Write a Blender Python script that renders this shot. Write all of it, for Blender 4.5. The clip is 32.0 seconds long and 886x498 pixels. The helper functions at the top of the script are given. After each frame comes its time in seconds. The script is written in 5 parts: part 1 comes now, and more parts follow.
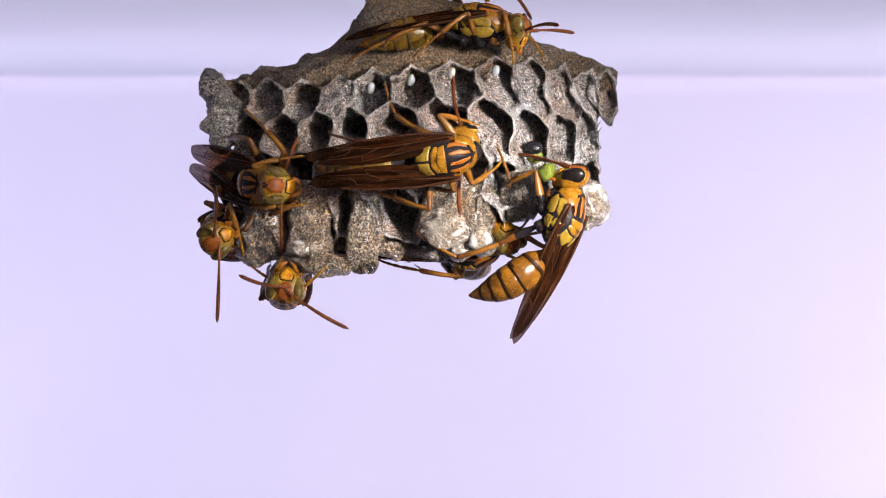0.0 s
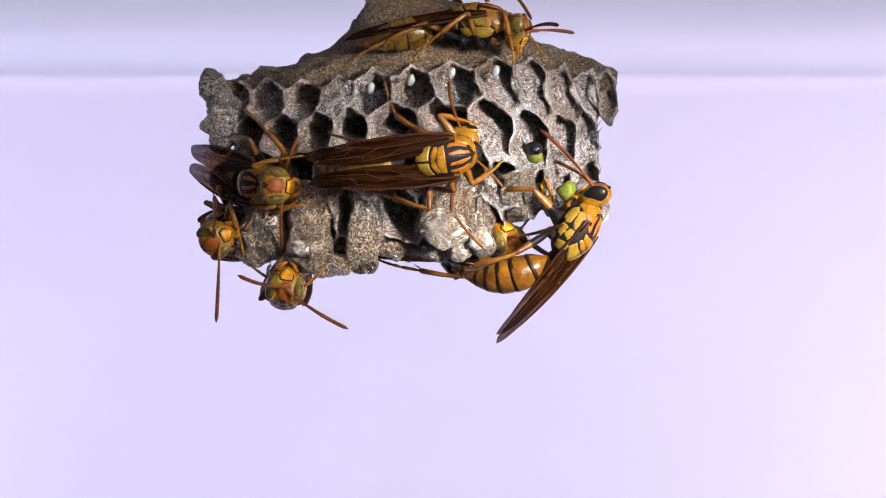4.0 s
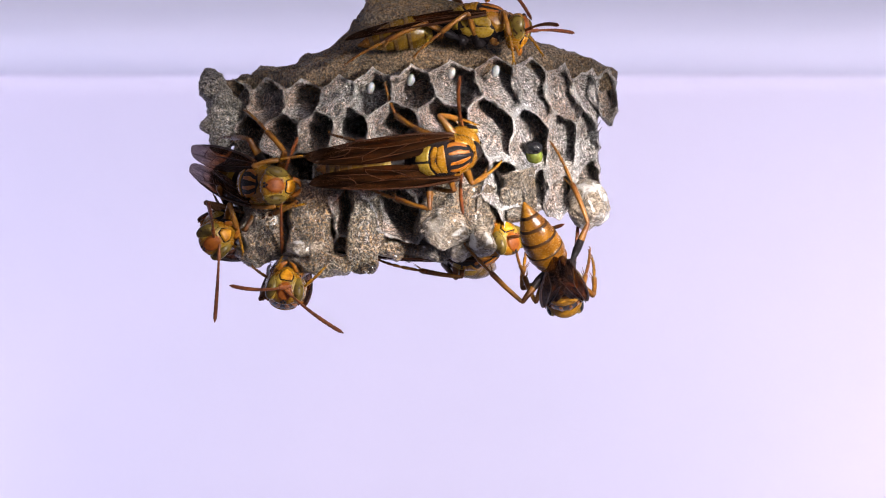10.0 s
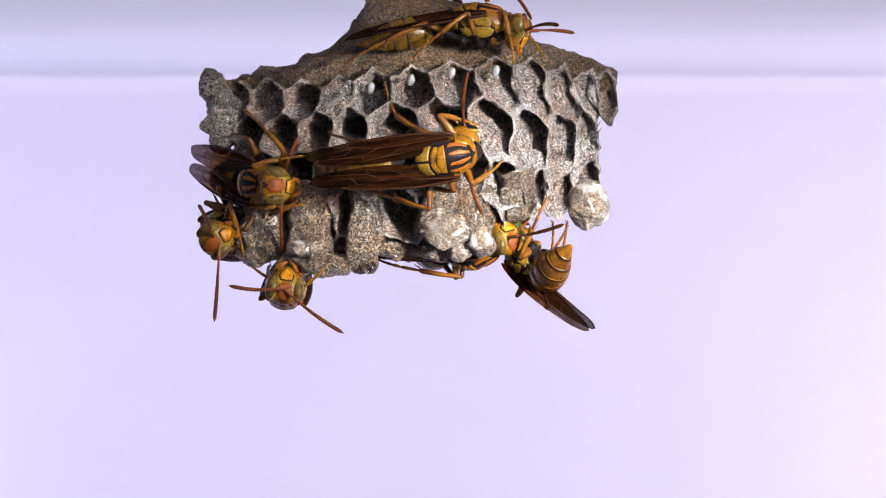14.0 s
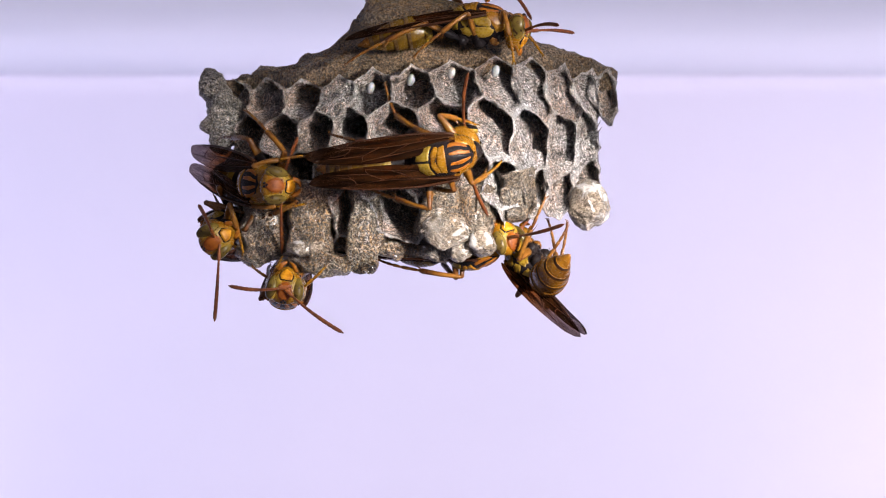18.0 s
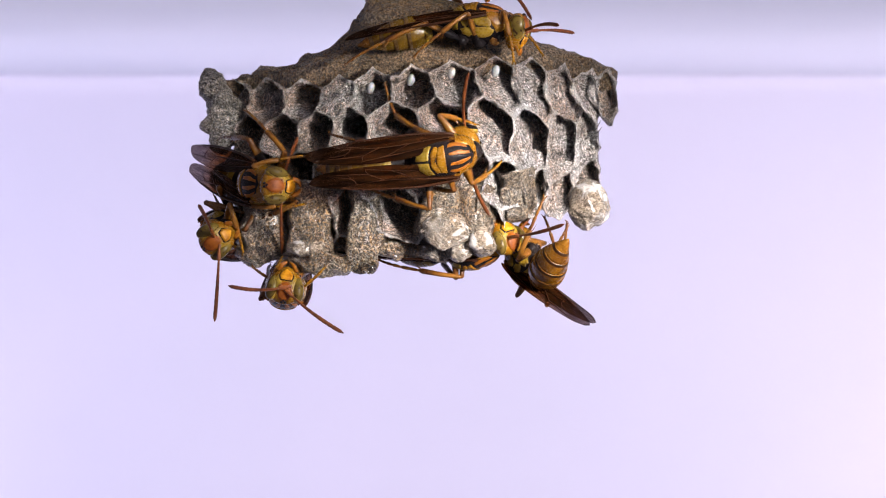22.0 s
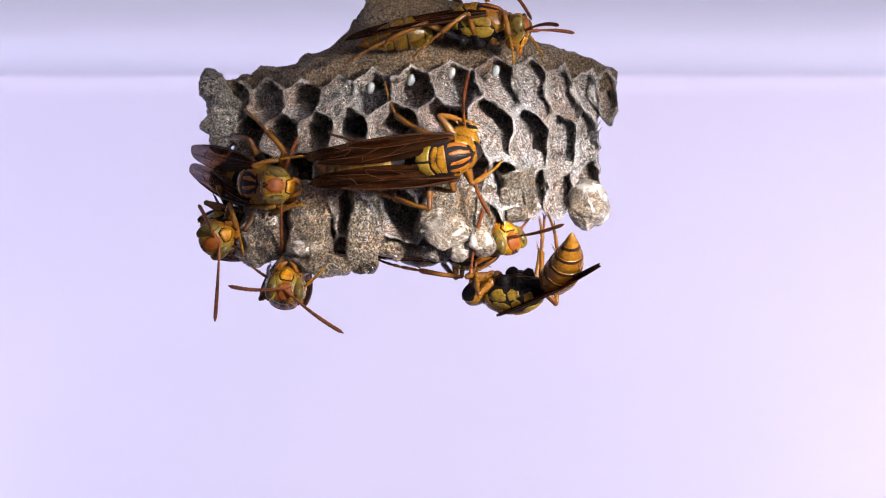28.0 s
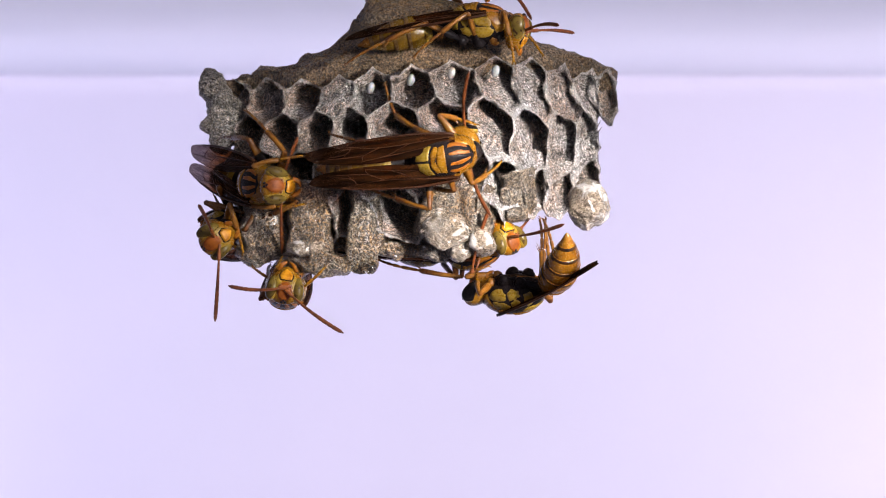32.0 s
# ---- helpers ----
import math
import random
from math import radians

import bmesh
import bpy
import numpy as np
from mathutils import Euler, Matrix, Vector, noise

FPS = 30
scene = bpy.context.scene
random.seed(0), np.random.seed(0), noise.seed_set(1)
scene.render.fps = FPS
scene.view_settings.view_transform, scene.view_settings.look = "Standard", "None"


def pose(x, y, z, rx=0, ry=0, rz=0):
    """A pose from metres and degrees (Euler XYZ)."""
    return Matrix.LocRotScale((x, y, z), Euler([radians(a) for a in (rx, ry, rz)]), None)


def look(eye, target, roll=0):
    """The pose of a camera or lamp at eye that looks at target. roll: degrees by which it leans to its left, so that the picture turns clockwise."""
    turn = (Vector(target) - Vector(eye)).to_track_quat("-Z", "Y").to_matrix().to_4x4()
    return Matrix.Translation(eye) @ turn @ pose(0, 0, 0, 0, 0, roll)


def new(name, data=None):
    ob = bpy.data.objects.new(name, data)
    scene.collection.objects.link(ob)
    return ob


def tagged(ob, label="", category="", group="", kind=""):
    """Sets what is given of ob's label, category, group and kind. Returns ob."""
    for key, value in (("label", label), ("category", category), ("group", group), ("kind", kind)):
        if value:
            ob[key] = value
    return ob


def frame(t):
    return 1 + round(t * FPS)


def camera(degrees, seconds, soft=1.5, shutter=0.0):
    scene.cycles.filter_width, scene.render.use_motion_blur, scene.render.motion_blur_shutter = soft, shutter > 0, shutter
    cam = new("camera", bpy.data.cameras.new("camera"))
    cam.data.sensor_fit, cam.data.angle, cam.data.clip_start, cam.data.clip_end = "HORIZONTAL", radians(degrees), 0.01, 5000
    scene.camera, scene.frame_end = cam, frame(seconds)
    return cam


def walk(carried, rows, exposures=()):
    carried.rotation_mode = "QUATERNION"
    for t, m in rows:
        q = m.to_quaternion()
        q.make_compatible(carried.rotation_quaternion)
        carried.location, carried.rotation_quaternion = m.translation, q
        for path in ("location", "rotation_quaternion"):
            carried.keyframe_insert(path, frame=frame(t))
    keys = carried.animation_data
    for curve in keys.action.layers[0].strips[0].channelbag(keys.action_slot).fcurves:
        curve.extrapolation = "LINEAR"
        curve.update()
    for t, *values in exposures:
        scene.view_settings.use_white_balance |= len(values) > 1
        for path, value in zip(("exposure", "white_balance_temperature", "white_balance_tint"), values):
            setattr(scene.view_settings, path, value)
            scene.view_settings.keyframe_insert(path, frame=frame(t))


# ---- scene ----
V = lambda x, y, z: Vector((x, y, z))
MM = 0.001

# ---- camera: still, level, about 22 cm before the comb ----
cam = camera(28.02, 32.0, soft=1.0)
cam.data.dof.use_dof, cam.data.dof.focus_distance, cam.data.dof.aperture_fstop = True, 0.221, 52.0
walk(cam, [(0.0, look((0, -0.22, 0), (0, 0, 0))), (32.0, look((0, -0.22, 0), (0, 0, 0)))])

# ---- light ----
world = bpy.data.worlds.new("world")
scene.world = world
world.use_nodes = True
world.node_tree.nodes["Background"].inputs[0].default_value = (0.80, 0.77, 1.0, 1)
world.node_tree.nodes["Background"].inputs[1].default_value = 0.31


def lamp(name, eye, target, size, watts, colour):
    data = bpy.data.lights.new(name, "AREA")
    data.shape, data.size, data.size_y, data.energy, data.color = "RECTANGLE", size[0], size[1], watts, colour
    ob = new(name, data)
    ob.matrix_world = look(eye, target)
    return ob


lamp("near_lamp", (0.097, -0.115, 0.030), (0.010, 0.0, 0.005), (0.032, 0.032), 0.036, (1.0, 0.955, 0.935)).data.spread = radians(25)
lamp("key_lamp", (0.15, -0.29, 0.15), (0.0, 0.01, 0.008), (0.12, 0.12), 0.30, (1.0, 0.965, 0.96))
# Unseen fill lamps added beside the wall to brighten it, bluer on the left
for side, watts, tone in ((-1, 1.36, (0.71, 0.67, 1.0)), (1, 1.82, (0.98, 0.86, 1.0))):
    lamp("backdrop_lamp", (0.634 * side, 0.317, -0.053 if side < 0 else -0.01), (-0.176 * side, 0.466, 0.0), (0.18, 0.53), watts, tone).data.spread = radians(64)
scene.view_settings.exposure = 0.0


# ---- materials ----
class Mat:
    """A node material with a few shorthands."""

    def __init__(self, name, rough=0.5, metal=0.0, spec=0.5):
        self.m = bpy.data.materials.new(name)
        self.m.use_nodes = True
        self.t = self.m.node_tree
        self.b = self.t.nodes["Principled BSDF"]
        self.put("Roughness", rough), self.put("Metallic", metal), self.put("Specular IOR Level", spec)
        self.coord = self.node("ShaderNodeTexCoord").outputs["Object"]

    def node(self, kind, **props):
        n = self.t.nodes.new(kind)
        for k, v in props.items():
            setattr(n, k, v)
        return n

    def put(self, socket, value):
        if isinstance(value, bpy.types.NodeSocket):
            self.t.links.new(value, self.b.inputs[socket])
        else:
            self.b.inputs[socket].default_value = (*value, 1) if isinstance(value, tuple) and len(value) == 3 else value

    def stretch(self, scale, turn=(0, 0, 0)):
        n = self.node("ShaderNodeMapping", vector_type="TEXTURE")
        n.inputs["Scale"].default_value = [1 / v for v in scale]
        n.inputs["Rotation"].default_value = turn
        self.t.links.new(self.coord, n.inputs["Vector"])
        return n.outputs["Vector"]

    def warp(self, scale, amount):
        """Object coordinates bent by a slow noise, so that grain runs in curves."""
        n = self.node("ShaderNodeTexNoise")
        n.inputs["Scale"].default_value = scale
        self.t.links.new(self.coord, n.inputs["Vector"])
        a = self.node("ShaderNodeVectorMath", operation="MULTIPLY_ADD")
        a.inputs[1].default_value = (amount, amount, amount)
        self.t.links.new(n.outputs["Color"], a.inputs[0])
        self.t.links.new(self.coord, a.inputs[2])
        self.coord = a.outputs[0]

    def noise(self, scale, detail=4.0, rough=0.55, vec=None, distort=0.0):
        n = self.node("ShaderNodeTexNoise")
        n.inputs["Scale"].default_value, n.inputs["Detail"].default_value = scale, detail
        n.inputs["Roughness"].default_value, n.inputs["Distortion"].default_value = rough, distort
        self.t.links.new(vec or self.coord, n.inputs["Vector"])
        return n.outputs["Fac"]

    def ramp(self, fac, *stops):
        n = self.node("ShaderNodeValToRGB")
        while len(n.color_ramp.elements) < len(stops):
            n.color_ramp.elements.new(0.5)
        for e, (p, c) in zip(n.color_ramp.elements, stops):
            e.position, e.color = p, (*c, 1) if isinstance(c, tuple) else (c, c, c, 1)
        self.t.links.new(fac, n.inputs["Fac"])
        return n.outputs["Color"]

    def mix(self, fac, a, b, mode="MIX"):
        n = self.node("ShaderNodeMix", data_type="RGBA", blend_type=mode)
        for s, v in (("Factor", fac), (6, a), (7, b)):
            if isinstance(v, bpy.types.NodeSocket):
                self.t.links.new(v, n.inputs[s])
            else:
                n.inputs[s].default_value = (*v, 1) if isinstance(v, tuple) else v
        return n.outputs[2]

    def math(self, op, a, b=0.0):
        n = self.node("ShaderNodeMath", operation=op)
        for i, v in enumerate((a, b)):
            if isinstance(v, bpy.types.NodeSocket):
                self.t.links.new(v, n.inputs[i])
            else:
                n.inputs[i].default_value = v
        return n.outputs[0]

    def blend(self, a, b, c):
        return self.math("MAXIMUM", self.math("MAXIMUM", a, b), c)

    def bump(self, height, strength=0.5, distance=0.0001):
        n = self.node("ShaderNodeBump")
        n.inputs["Strength"].default_value, n.inputs["Distance"].default_value = strength, distance
        self.t.links.new(height, n.inputs["Height"])
        self.t.links.new(n.outputs["Normal"], self.b.inputs["Normal"])

    def random(self):
        return self.node("ShaderNodeObjectInfo").outputs["Random"]


def paper(name, dark, mid, pale, brown, thread, wet=0.0, laid=False, rim=0.0):
    """Wasp paper: felted wood fibres, grey to tan bands of pulp, a silky gloss. laid: fibres follow the cell's wall (UV in mm)."""
    k = Mat(name, 0.42, 0, 0.6)
    k.put("Coat Weight", wet), k.put("Coat Roughness", 0.25)
    spot = k.coord
    if laid:
        k.coord = k.node("ShaderNodeTexCoord").outputs["UV"]
        unit = 1.0
    else:
        unit = 1000.0
    k.warp(0.45 * unit, 1.6 / unit)
    fibs, lines = [], []
    for across, along, turn in ((4.2, 0.6, 0.05), (3.6, 0.55, 0.75), (3.9, 0.55, -0.65), (3.0, 0.4, 1.3)):
        v = k.stretch((along * unit, across * unit, across * unit), (0.5 * (not laid), 0.4 * (not laid), turn))
        f = k.noise(1.0, 5, 0.68, v, 0.5)
        fibs.append(f)
        lines.append(k.ramp(k.math("ABSOLUTE", k.math("SUBTRACT", k.noise(0.7, 2, 0.5, v, 0.9), 0.5)), (0.0, 1.0), (0.02, 0.0)))
    fib = fibs[0]
    for other, size in ((fibs[1], 0.55), (fibs[2], 0.8), (fibs[3], 0.45)):
        fib = k.mix(k.ramp(k.noise(size * unit, 3, 0.6), (0.50, 0.0), (0.56, 1.0)), fib, other)
    line = k.math("MAXIMUM", k.blend(lines[0], lines[1], lines[2]), lines[3])
    band = k.noise(1.0, 4, 0.6, k.stretch((0.10 * unit, 0.75 * unit, 0.75 * unit), (0, 0, 0.1)), 0.3)
    if rim:
        split = k.node("ShaderNodeSeparateXYZ")
        k.t.links.new(k.node("ShaderNodeTexCoord").outputs["UV"], split.inputs[0])
        edge = k.math("MULTIPLY", k.ramp(k.math("ABSOLUTE", split.outputs[1]), (0.12, 1.0), (0.55, 0.0)), k.ramp(band, (0.42, 0.25), (0.58, 1.0)))
    k.coord = spot
    patch = k.noise(130, 5, 0.6)
    hole = k.noise(1500, 4, 0.6, None, 0.6)
    col = k.ramp(fib, (0.42, dark), (0.49, mid), (0.57, pale))
    col = k.mix(k.math("MULTIPLY", k.ramp(patch, (0.37, 0.0), (0.53, 1.0)), 0.95), col, brown, "MULTIPLY")
    col = k.mix(1.0, col, k.ramp(band, (0.34, (0.50, 0.47, 0.45)), (0.47, (0.95, 0.93, 0.92)), (0.58, (1.12, 1.12, 1.13)), (0.68, (1.35, 1.36, 1.38))), "MULTIPLY")
    col = k.mix(k.ramp(hole, (0.30, 0.85), (0.40, 0.0)), col, (0.028, 0.021, 0.015))
    col = k.mix(k.math("MULTIPLY", line, 0.68), col, thread)
    col = k.mix(1.0, col, k.ramp(k.random(), (0.0, (0.80, 0.77, 0.74)), (0.5, (0.98, 0.97, 0.96)), (1.0, (1.16, 1.17, 1.19))), "MULTIPLY")
    col = k.mix(1.0, col, k.ramp(k.noise(3600, 3, 0.6, None, 0.4), (0.38, (0.34, 0.32, 0.30)), (0.5, (0.96, 0.96, 0.96)), (0.62, (1.75, 1.75, 1.78))), "MULTIPLY")
    if rim:
        col = k.mix(k.math("MULTIPLY", edge, rim), col, thread)
    k.put("Base Color", col)
    k.put("Roughness", k.mix(line, k.ramp(fib, (0.40, 0.58), (0.58, 0.22)), (0.17, 0.17, 0.17)))
    height = k.math("ADD", k.math("MULTIPLY", fib, 1.6), k.math("MULTIPLY", line, 0.22))
    height = k.math("ADD", height, k.math("MULTIPLY", k.ramp(hole, (0.28, 0.0), (0.46, 1.0)), 0.35))
    k.bump(k.math("ADD", height, k.math("MULTIPLY", k.noise(900, 5, 0.62, None, 0.5), 0.8)), 1.0, 0.0010)
    return k.m


PAPER_TONES = ((0.028, 0.023, 0.019), (0.225, 0.203, 0.188), (0.64, 0.62, 0.61), (0.98, 0.71, 0.53), (0.78, 0.76, 0.76))
OLD_TONES = ((0.020, 0.014, 0.007), (0.098, 0.070, 0.041), (0.34, 0.285, 0.215), (0.95, 0.66, 0.36), (0.52, 0.46, 0.38))
PAPER = paper("wasp_paper", *PAPER_TONES, 0.0, True, 0.48)
EDGE_PAPER = paper("torn_wasp_paper", (0.03, 0.027, 0.025), (0.17, 0.165, 0.16), (0.45, 0.45, 0.45), (0.85, 0.72, 0.58), (0.55, 0.55, 0.56))
OLD_PAPER = paper("old_wet_paper", *OLD_TONES, 0.3, True)
DAMP_PAPER = paper("damp_paper", *OLD_TONES, 0.3)
BACK_PAPER = paper("brown_paper", (0.055, 0.040, 0.026), (0.20, 0.145, 0.095), (0.38, 0.295, 0.21), (0.88, 0.70, 0.50), (0.40, 0.33, 0.25))


def fibre():
    k = Mat("wood_fibre", 0.3, 0, 0.5)
    pick = k.node("ShaderNodeNewGeometry").outputs["Random Per Island"]
    col = k.ramp(pick, (0.0, (0.05, 0.04, 0.03)), (0.35, (0.15, 0.122, 0.096)), (0.7, (0.30, 0.27, 0.245)), (1.0, (0.50, 0.475, 0.46)))
    k.put("Base Color", k.mix(k.math("MULTIPLY", k.ramp(k.noise(150, 5, 0.6), (0.38, 0.0), (0.56, 1.0)), 0.8), col, (0.98, 0.72, 0.52), "MULTIPLY"))
    k.put("Roughness", k.ramp(pick, (0.2, 0.6), (0.9, 0.28)))
    return k.m


FIBRE = fibre()


def silk():
    """Cocoon caps: cream felt under a wet, partly clear silk skin."""
    k = Mat("cocoon_silk", 0.3, 0, 0.22)
    a = k.noise(360, 5, 0.65, None, 0.8)
    f = k.noise(1.0, 5, 0.7, k.stretch((1100, 4200, 3600), (0.4, 0.2, 0.7)), 0.9)
    col = k.ramp(f, (0.40, (0.06, 0.042, 0.026)), (0.50, (0.185, 0.137, 0.092)), (0.62, (0.41, 0.335, 0.262)))
    col = k.mix(k.ramp(a, (0.38, 0.7), (0.50, 0.0)), col, (0.21, 0.19, 0.17))
    dense = k.noise(420, 3, 0.5, None, 0.6)
    col = k.mix(k.ramp(dense, (0.54, 0.0), (0.62, 0.75)), col, (0.66, 0.63, 0.60))
    k.put("Base Color", col)
    k.put("Roughness", k.ramp(a, (0.42, 0.16), (0.60, 0.5)))
    k.bump(k.math("ADD", f, k.math("ADD", a, k.noise(1300, 4, 0.6, None, 0.5))), 0.9, 0.0006)
    k.put("Coat Weight", 0.7), k.put("Coat Roughness", 0.12)
    return k.m


SILK = silk()


def chitin(name, base, spot, rough=0.3, fine=1500, sss=0.0, gloss=0.28):
    """Horny skin: cloudy colour at two scales, fine pits and a waxy shine."""
    k = Mat(name, rough, 0, gloss)
    n = k.noise(330, 4, 0.6, None, 0.4)
    m = k.noise(1250, 4, 0.65, None, 0.3)
    g = k.noise(fine * 3, 3, 0.6)
    col = k.mix(k.ramp(n, (0.36, 0.0), (0.66, 1.0)), base, spot)
    col = k.mix(1.0, col, k.ramp(m, (0.30, (0.55, 0.48, 0.42)), (0.48, (0.96, 0.95, 0.94)), (0.70, (1.18, 1.20, 1.25))), "MULTIPLY")
    k.put("Base Color", col)
    k.put("Roughness", k.ramp(g, (0.3, rough * 0.75), (0.7, rough * 1.3)))
    k.bump(k.math("ADD", k.math("MULTIPLY", g, 0.8), k.math("ADD", m, k.noise(5200, 2, 0.6))), 0.6, 0.00006)
    if sss:
        k.put("Subsurface Weight", sss)
        k.b.inputs["Subsurface Radius"].default_value = (0.0006, 0.0003, 0.0001)
        k.b.inputs["Subsurface Scale"].default_value = 1.0
    return k.m


YELLOW = chitin("yellow_chitin", (0.20, 0.092, 0.005), (0.125, 0.047, 0.003), 0.25)
PALE = chitin("pale_yellow_chitin", (0.20, 0.124, 0.013), (0.13, 0.073, 0.007), 0.28)
ORANGE = chitin("orange_chitin", (0.22, 0.074, 0.005), (0.14, 0.038, 0.003), 0.34, gloss=0.16)
RUST = chitin("rust_chitin", (0.17, 0.045, 0.005), (0.10, 0.022, 0.003), 0.4, gloss=0.12)
FACE = chitin("head_chitin", (0.195, 0.088, 0.005), (0.12, 0.045, 0.003), 0.25)
CLYPEUS = chitin("clypeus_chitin", (0.42, 0.19, 0.009), (0.32, 0.12, 0.006), 0.22)
BLACK = chitin("black_chitin", (0.006, 0.005, 0.006), (0.014, 0.010, 0.009), 0.28, gloss=0.05)
BAND = chitin("dark_band_chitin", (0.010, 0.0045, 0.002), (0.024, 0.0095, 0.003), 0.45, gloss=0.06)
AMBER = chitin("amber_chitin", (0.18, 0.073, 0.005), (0.060, 0.021, 0.002), 0.24, gloss=0.32)
OLIVE = chitin("olive_chitin", (0.12, 0.066, 0.006), (0.055, 0.026, 0.004), 0.24)
LEG = chitin("leg_chitin", (0.155, 0.062, 0.007), (0.075, 0.024, 0.004), 0.3)
FEELER = chitin("feeler_chitin", (0.14, 0.038, 0.008), (0.07, 0.017, 0.004), 0.4)


BROWN_BAND = chitin("brown_band_chitin", (0.055, 0.028, 0.009), (0.10, 0.05, 0.012), 0.3)


def eye_mat():
    k = Mat("compound_eye", 0.24, 0, 0.16)
    v = k.node("ShaderNodeTexVoronoi")
    v.inputs["Scale"].default_value = 2300
    k.t.links.new(k.coord, v.inputs["Vector"])
    spots = k.ramp(k.noise(1900, 2, 0.5), (0.54, 0.0), (0.60, 1.0))
    col = k.mix(k.ramp(k.noise(380, 2), (0.35, 0.0), (0.65, 1.0)), (0.125, 0.082, 0.015), (0.060, 0.038, 0.008))
    k.put("Base Color", k.mix(spots, col, (0.03, 0.016, 0.006)))
    k.bump(v.outputs["Distance"], 0.15, 0.00004)
    return k.m


EYE = eye_mat()
DARK_EYE = chitin("dark_eye", (0.004, 0.003, 0.003), (0.007, 0.005, 0.004), 0.2, gloss=0.2)


def wing_mat():
    """Smoky brown membrane, wrinkled along its length."""
    k = Mat("wing_membrane", 0.34, 0, 0.06)
    s = k.noise(1.0, 4, 0.6, k.stretch((120, 2200, 900)))
    k.put("Base Color", k.ramp(s, (0.38, (0.009, 0.0035, 0.0015)), (0.64, (0.055, 0.020, 0.006))))
    k.bump(s, 0.5, 0.00015)
    clear = k.node("ShaderNodeBsdfTransparent")
    split = k.node("ShaderNodeSeparateXYZ")
    k.t.links.new(k.coord, split.inputs[0])
    tip = k.ramp(k.math("MULTIPLY", split.outputs[0], -54.6), (0.46, 0.0), (0.76, 1.0))
    stain = k.ramp(s, (0.38, (0.22, 0.10, 0.042)), (0.64, (0.66, 0.38, 0.19)))
    k.t.links.new(k.mix(tip, stain, k.ramp(s, (0.35, (0.40, 0.34, 0.34)), (0.7, (0.66, 0.59, 0.58)))), clear.inputs["Color"])
    join = k.node("ShaderNodeMixShader")
    k.t.links.new(k.mix(tip, k.ramp(k.noise(300, 3), (0.34, 0.52), (0.66, 0.22)), (0.22, 0.22, 0.22)), join.inputs[0])
    k.t.links.new(clear.outputs[0], join.inputs[1])
    k.t.links.new(k.b.outputs[0], join.inputs[2])
    k.t.links.new(join.outputs[0], k.t.nodes["Material Output"].inputs["Surface"])
    return k.m


WING = wing_mat()
VEIN = chitin("wing_vein", (0.032, 0.011, 0.004), (0.02, 0.007, 0.003), 0.45, gloss=0.1)
EGG = chitin("egg_shell", (0.25, 0.247, 0.243), (0.21, 0.205, 0.21), 0.25, 900, 0.4)
LARVA_HEAD = chitin("larva_head", (0.004, 0.004, 0.005), (0.010, 0.008, 0.008), 0.13, gloss=0.5)
GRUB = chitin("grub_skin", (0.13, 0.15, 0.025), (0.075, 0.085, 0.012), 0.22, 900, 0.3)
PULP = chitin("food_pulp", (0.12, 0.145, 0.018), (0.06, 0.07, 0.01), 0.3, 900, 0.2)


def glass():
    k = Mat("water", 0.02)
    k.put("Base Color", (0.98, 0.98, 1.0)), k.put("Transmission Weight", 1.0), k.put("IOR", 1.33)
    return k.m


WATER = glass()


def plaster(name, a, b):
    k = Mat(name, 0.8, 0, 0.25)
    n = k.noise(14, 5, 0.5)
    k.put("Base Color", k.mix(k.ramp(n, (0.3, 0.0), (0.7, 1.0)), a, b))
    k.bump(k.noise(900, 3), 0.08, 0.0002)
    return k.m


WALL = plaster("white_paint", (0.82, 0.80, 0.86), (0.79, 0.78, 0.84))
CEILING = plaster("white_ceiling", (0.84, 0.86, 0.90), (0.81, 0.84, 0.88))


# ---- mesh helpers (millimetres) ----
def part(name, bm, material, parent=None, label="", smooth=True):
    """Links a bmesh as one mesh object, under parent if given."""
    bm.transform(Matrix.Scale(MM, 4))
    bmesh.ops.recalc_face_normals(bm, faces=bm.faces)
    me = bpy.data.meshes.new(name)
    bm.to_mesh(me)
    bm.free()
    for m in material if isinstance(material, tuple) else (material,):
        me.materials.append(m)
    me.polygons.foreach_set("use_smooth", [smooth] * len(me.polygons))
    ob = new(name, me)
    if parent:
        ob.parent = parent
    if label:
        ob["label"] = label
    return ob


def basis(pos, fwd, up):
    """A pose with its x axis along fwd and its z axis near up; pos in mm."""
    x = fwd.normalized()
    y = up.cross(x).normalized()
    z = x.cross(y)
    m = Matrix((x, y, z)).transposed().to_4x4()
    m.translation = pos * MM
    return m


def ball(bm, c, r, seg=20, ring=12, turn=None):
    m = Matrix.Translation(c) @ (turn.to_4x4() if turn else Matrix()) @ Matrix.Diagonal((*r, 1))
    return bmesh.ops.create_uvsphere(bm, u_segments=seg, v_segments=ring, radius=1, matrix=m)["verts"]


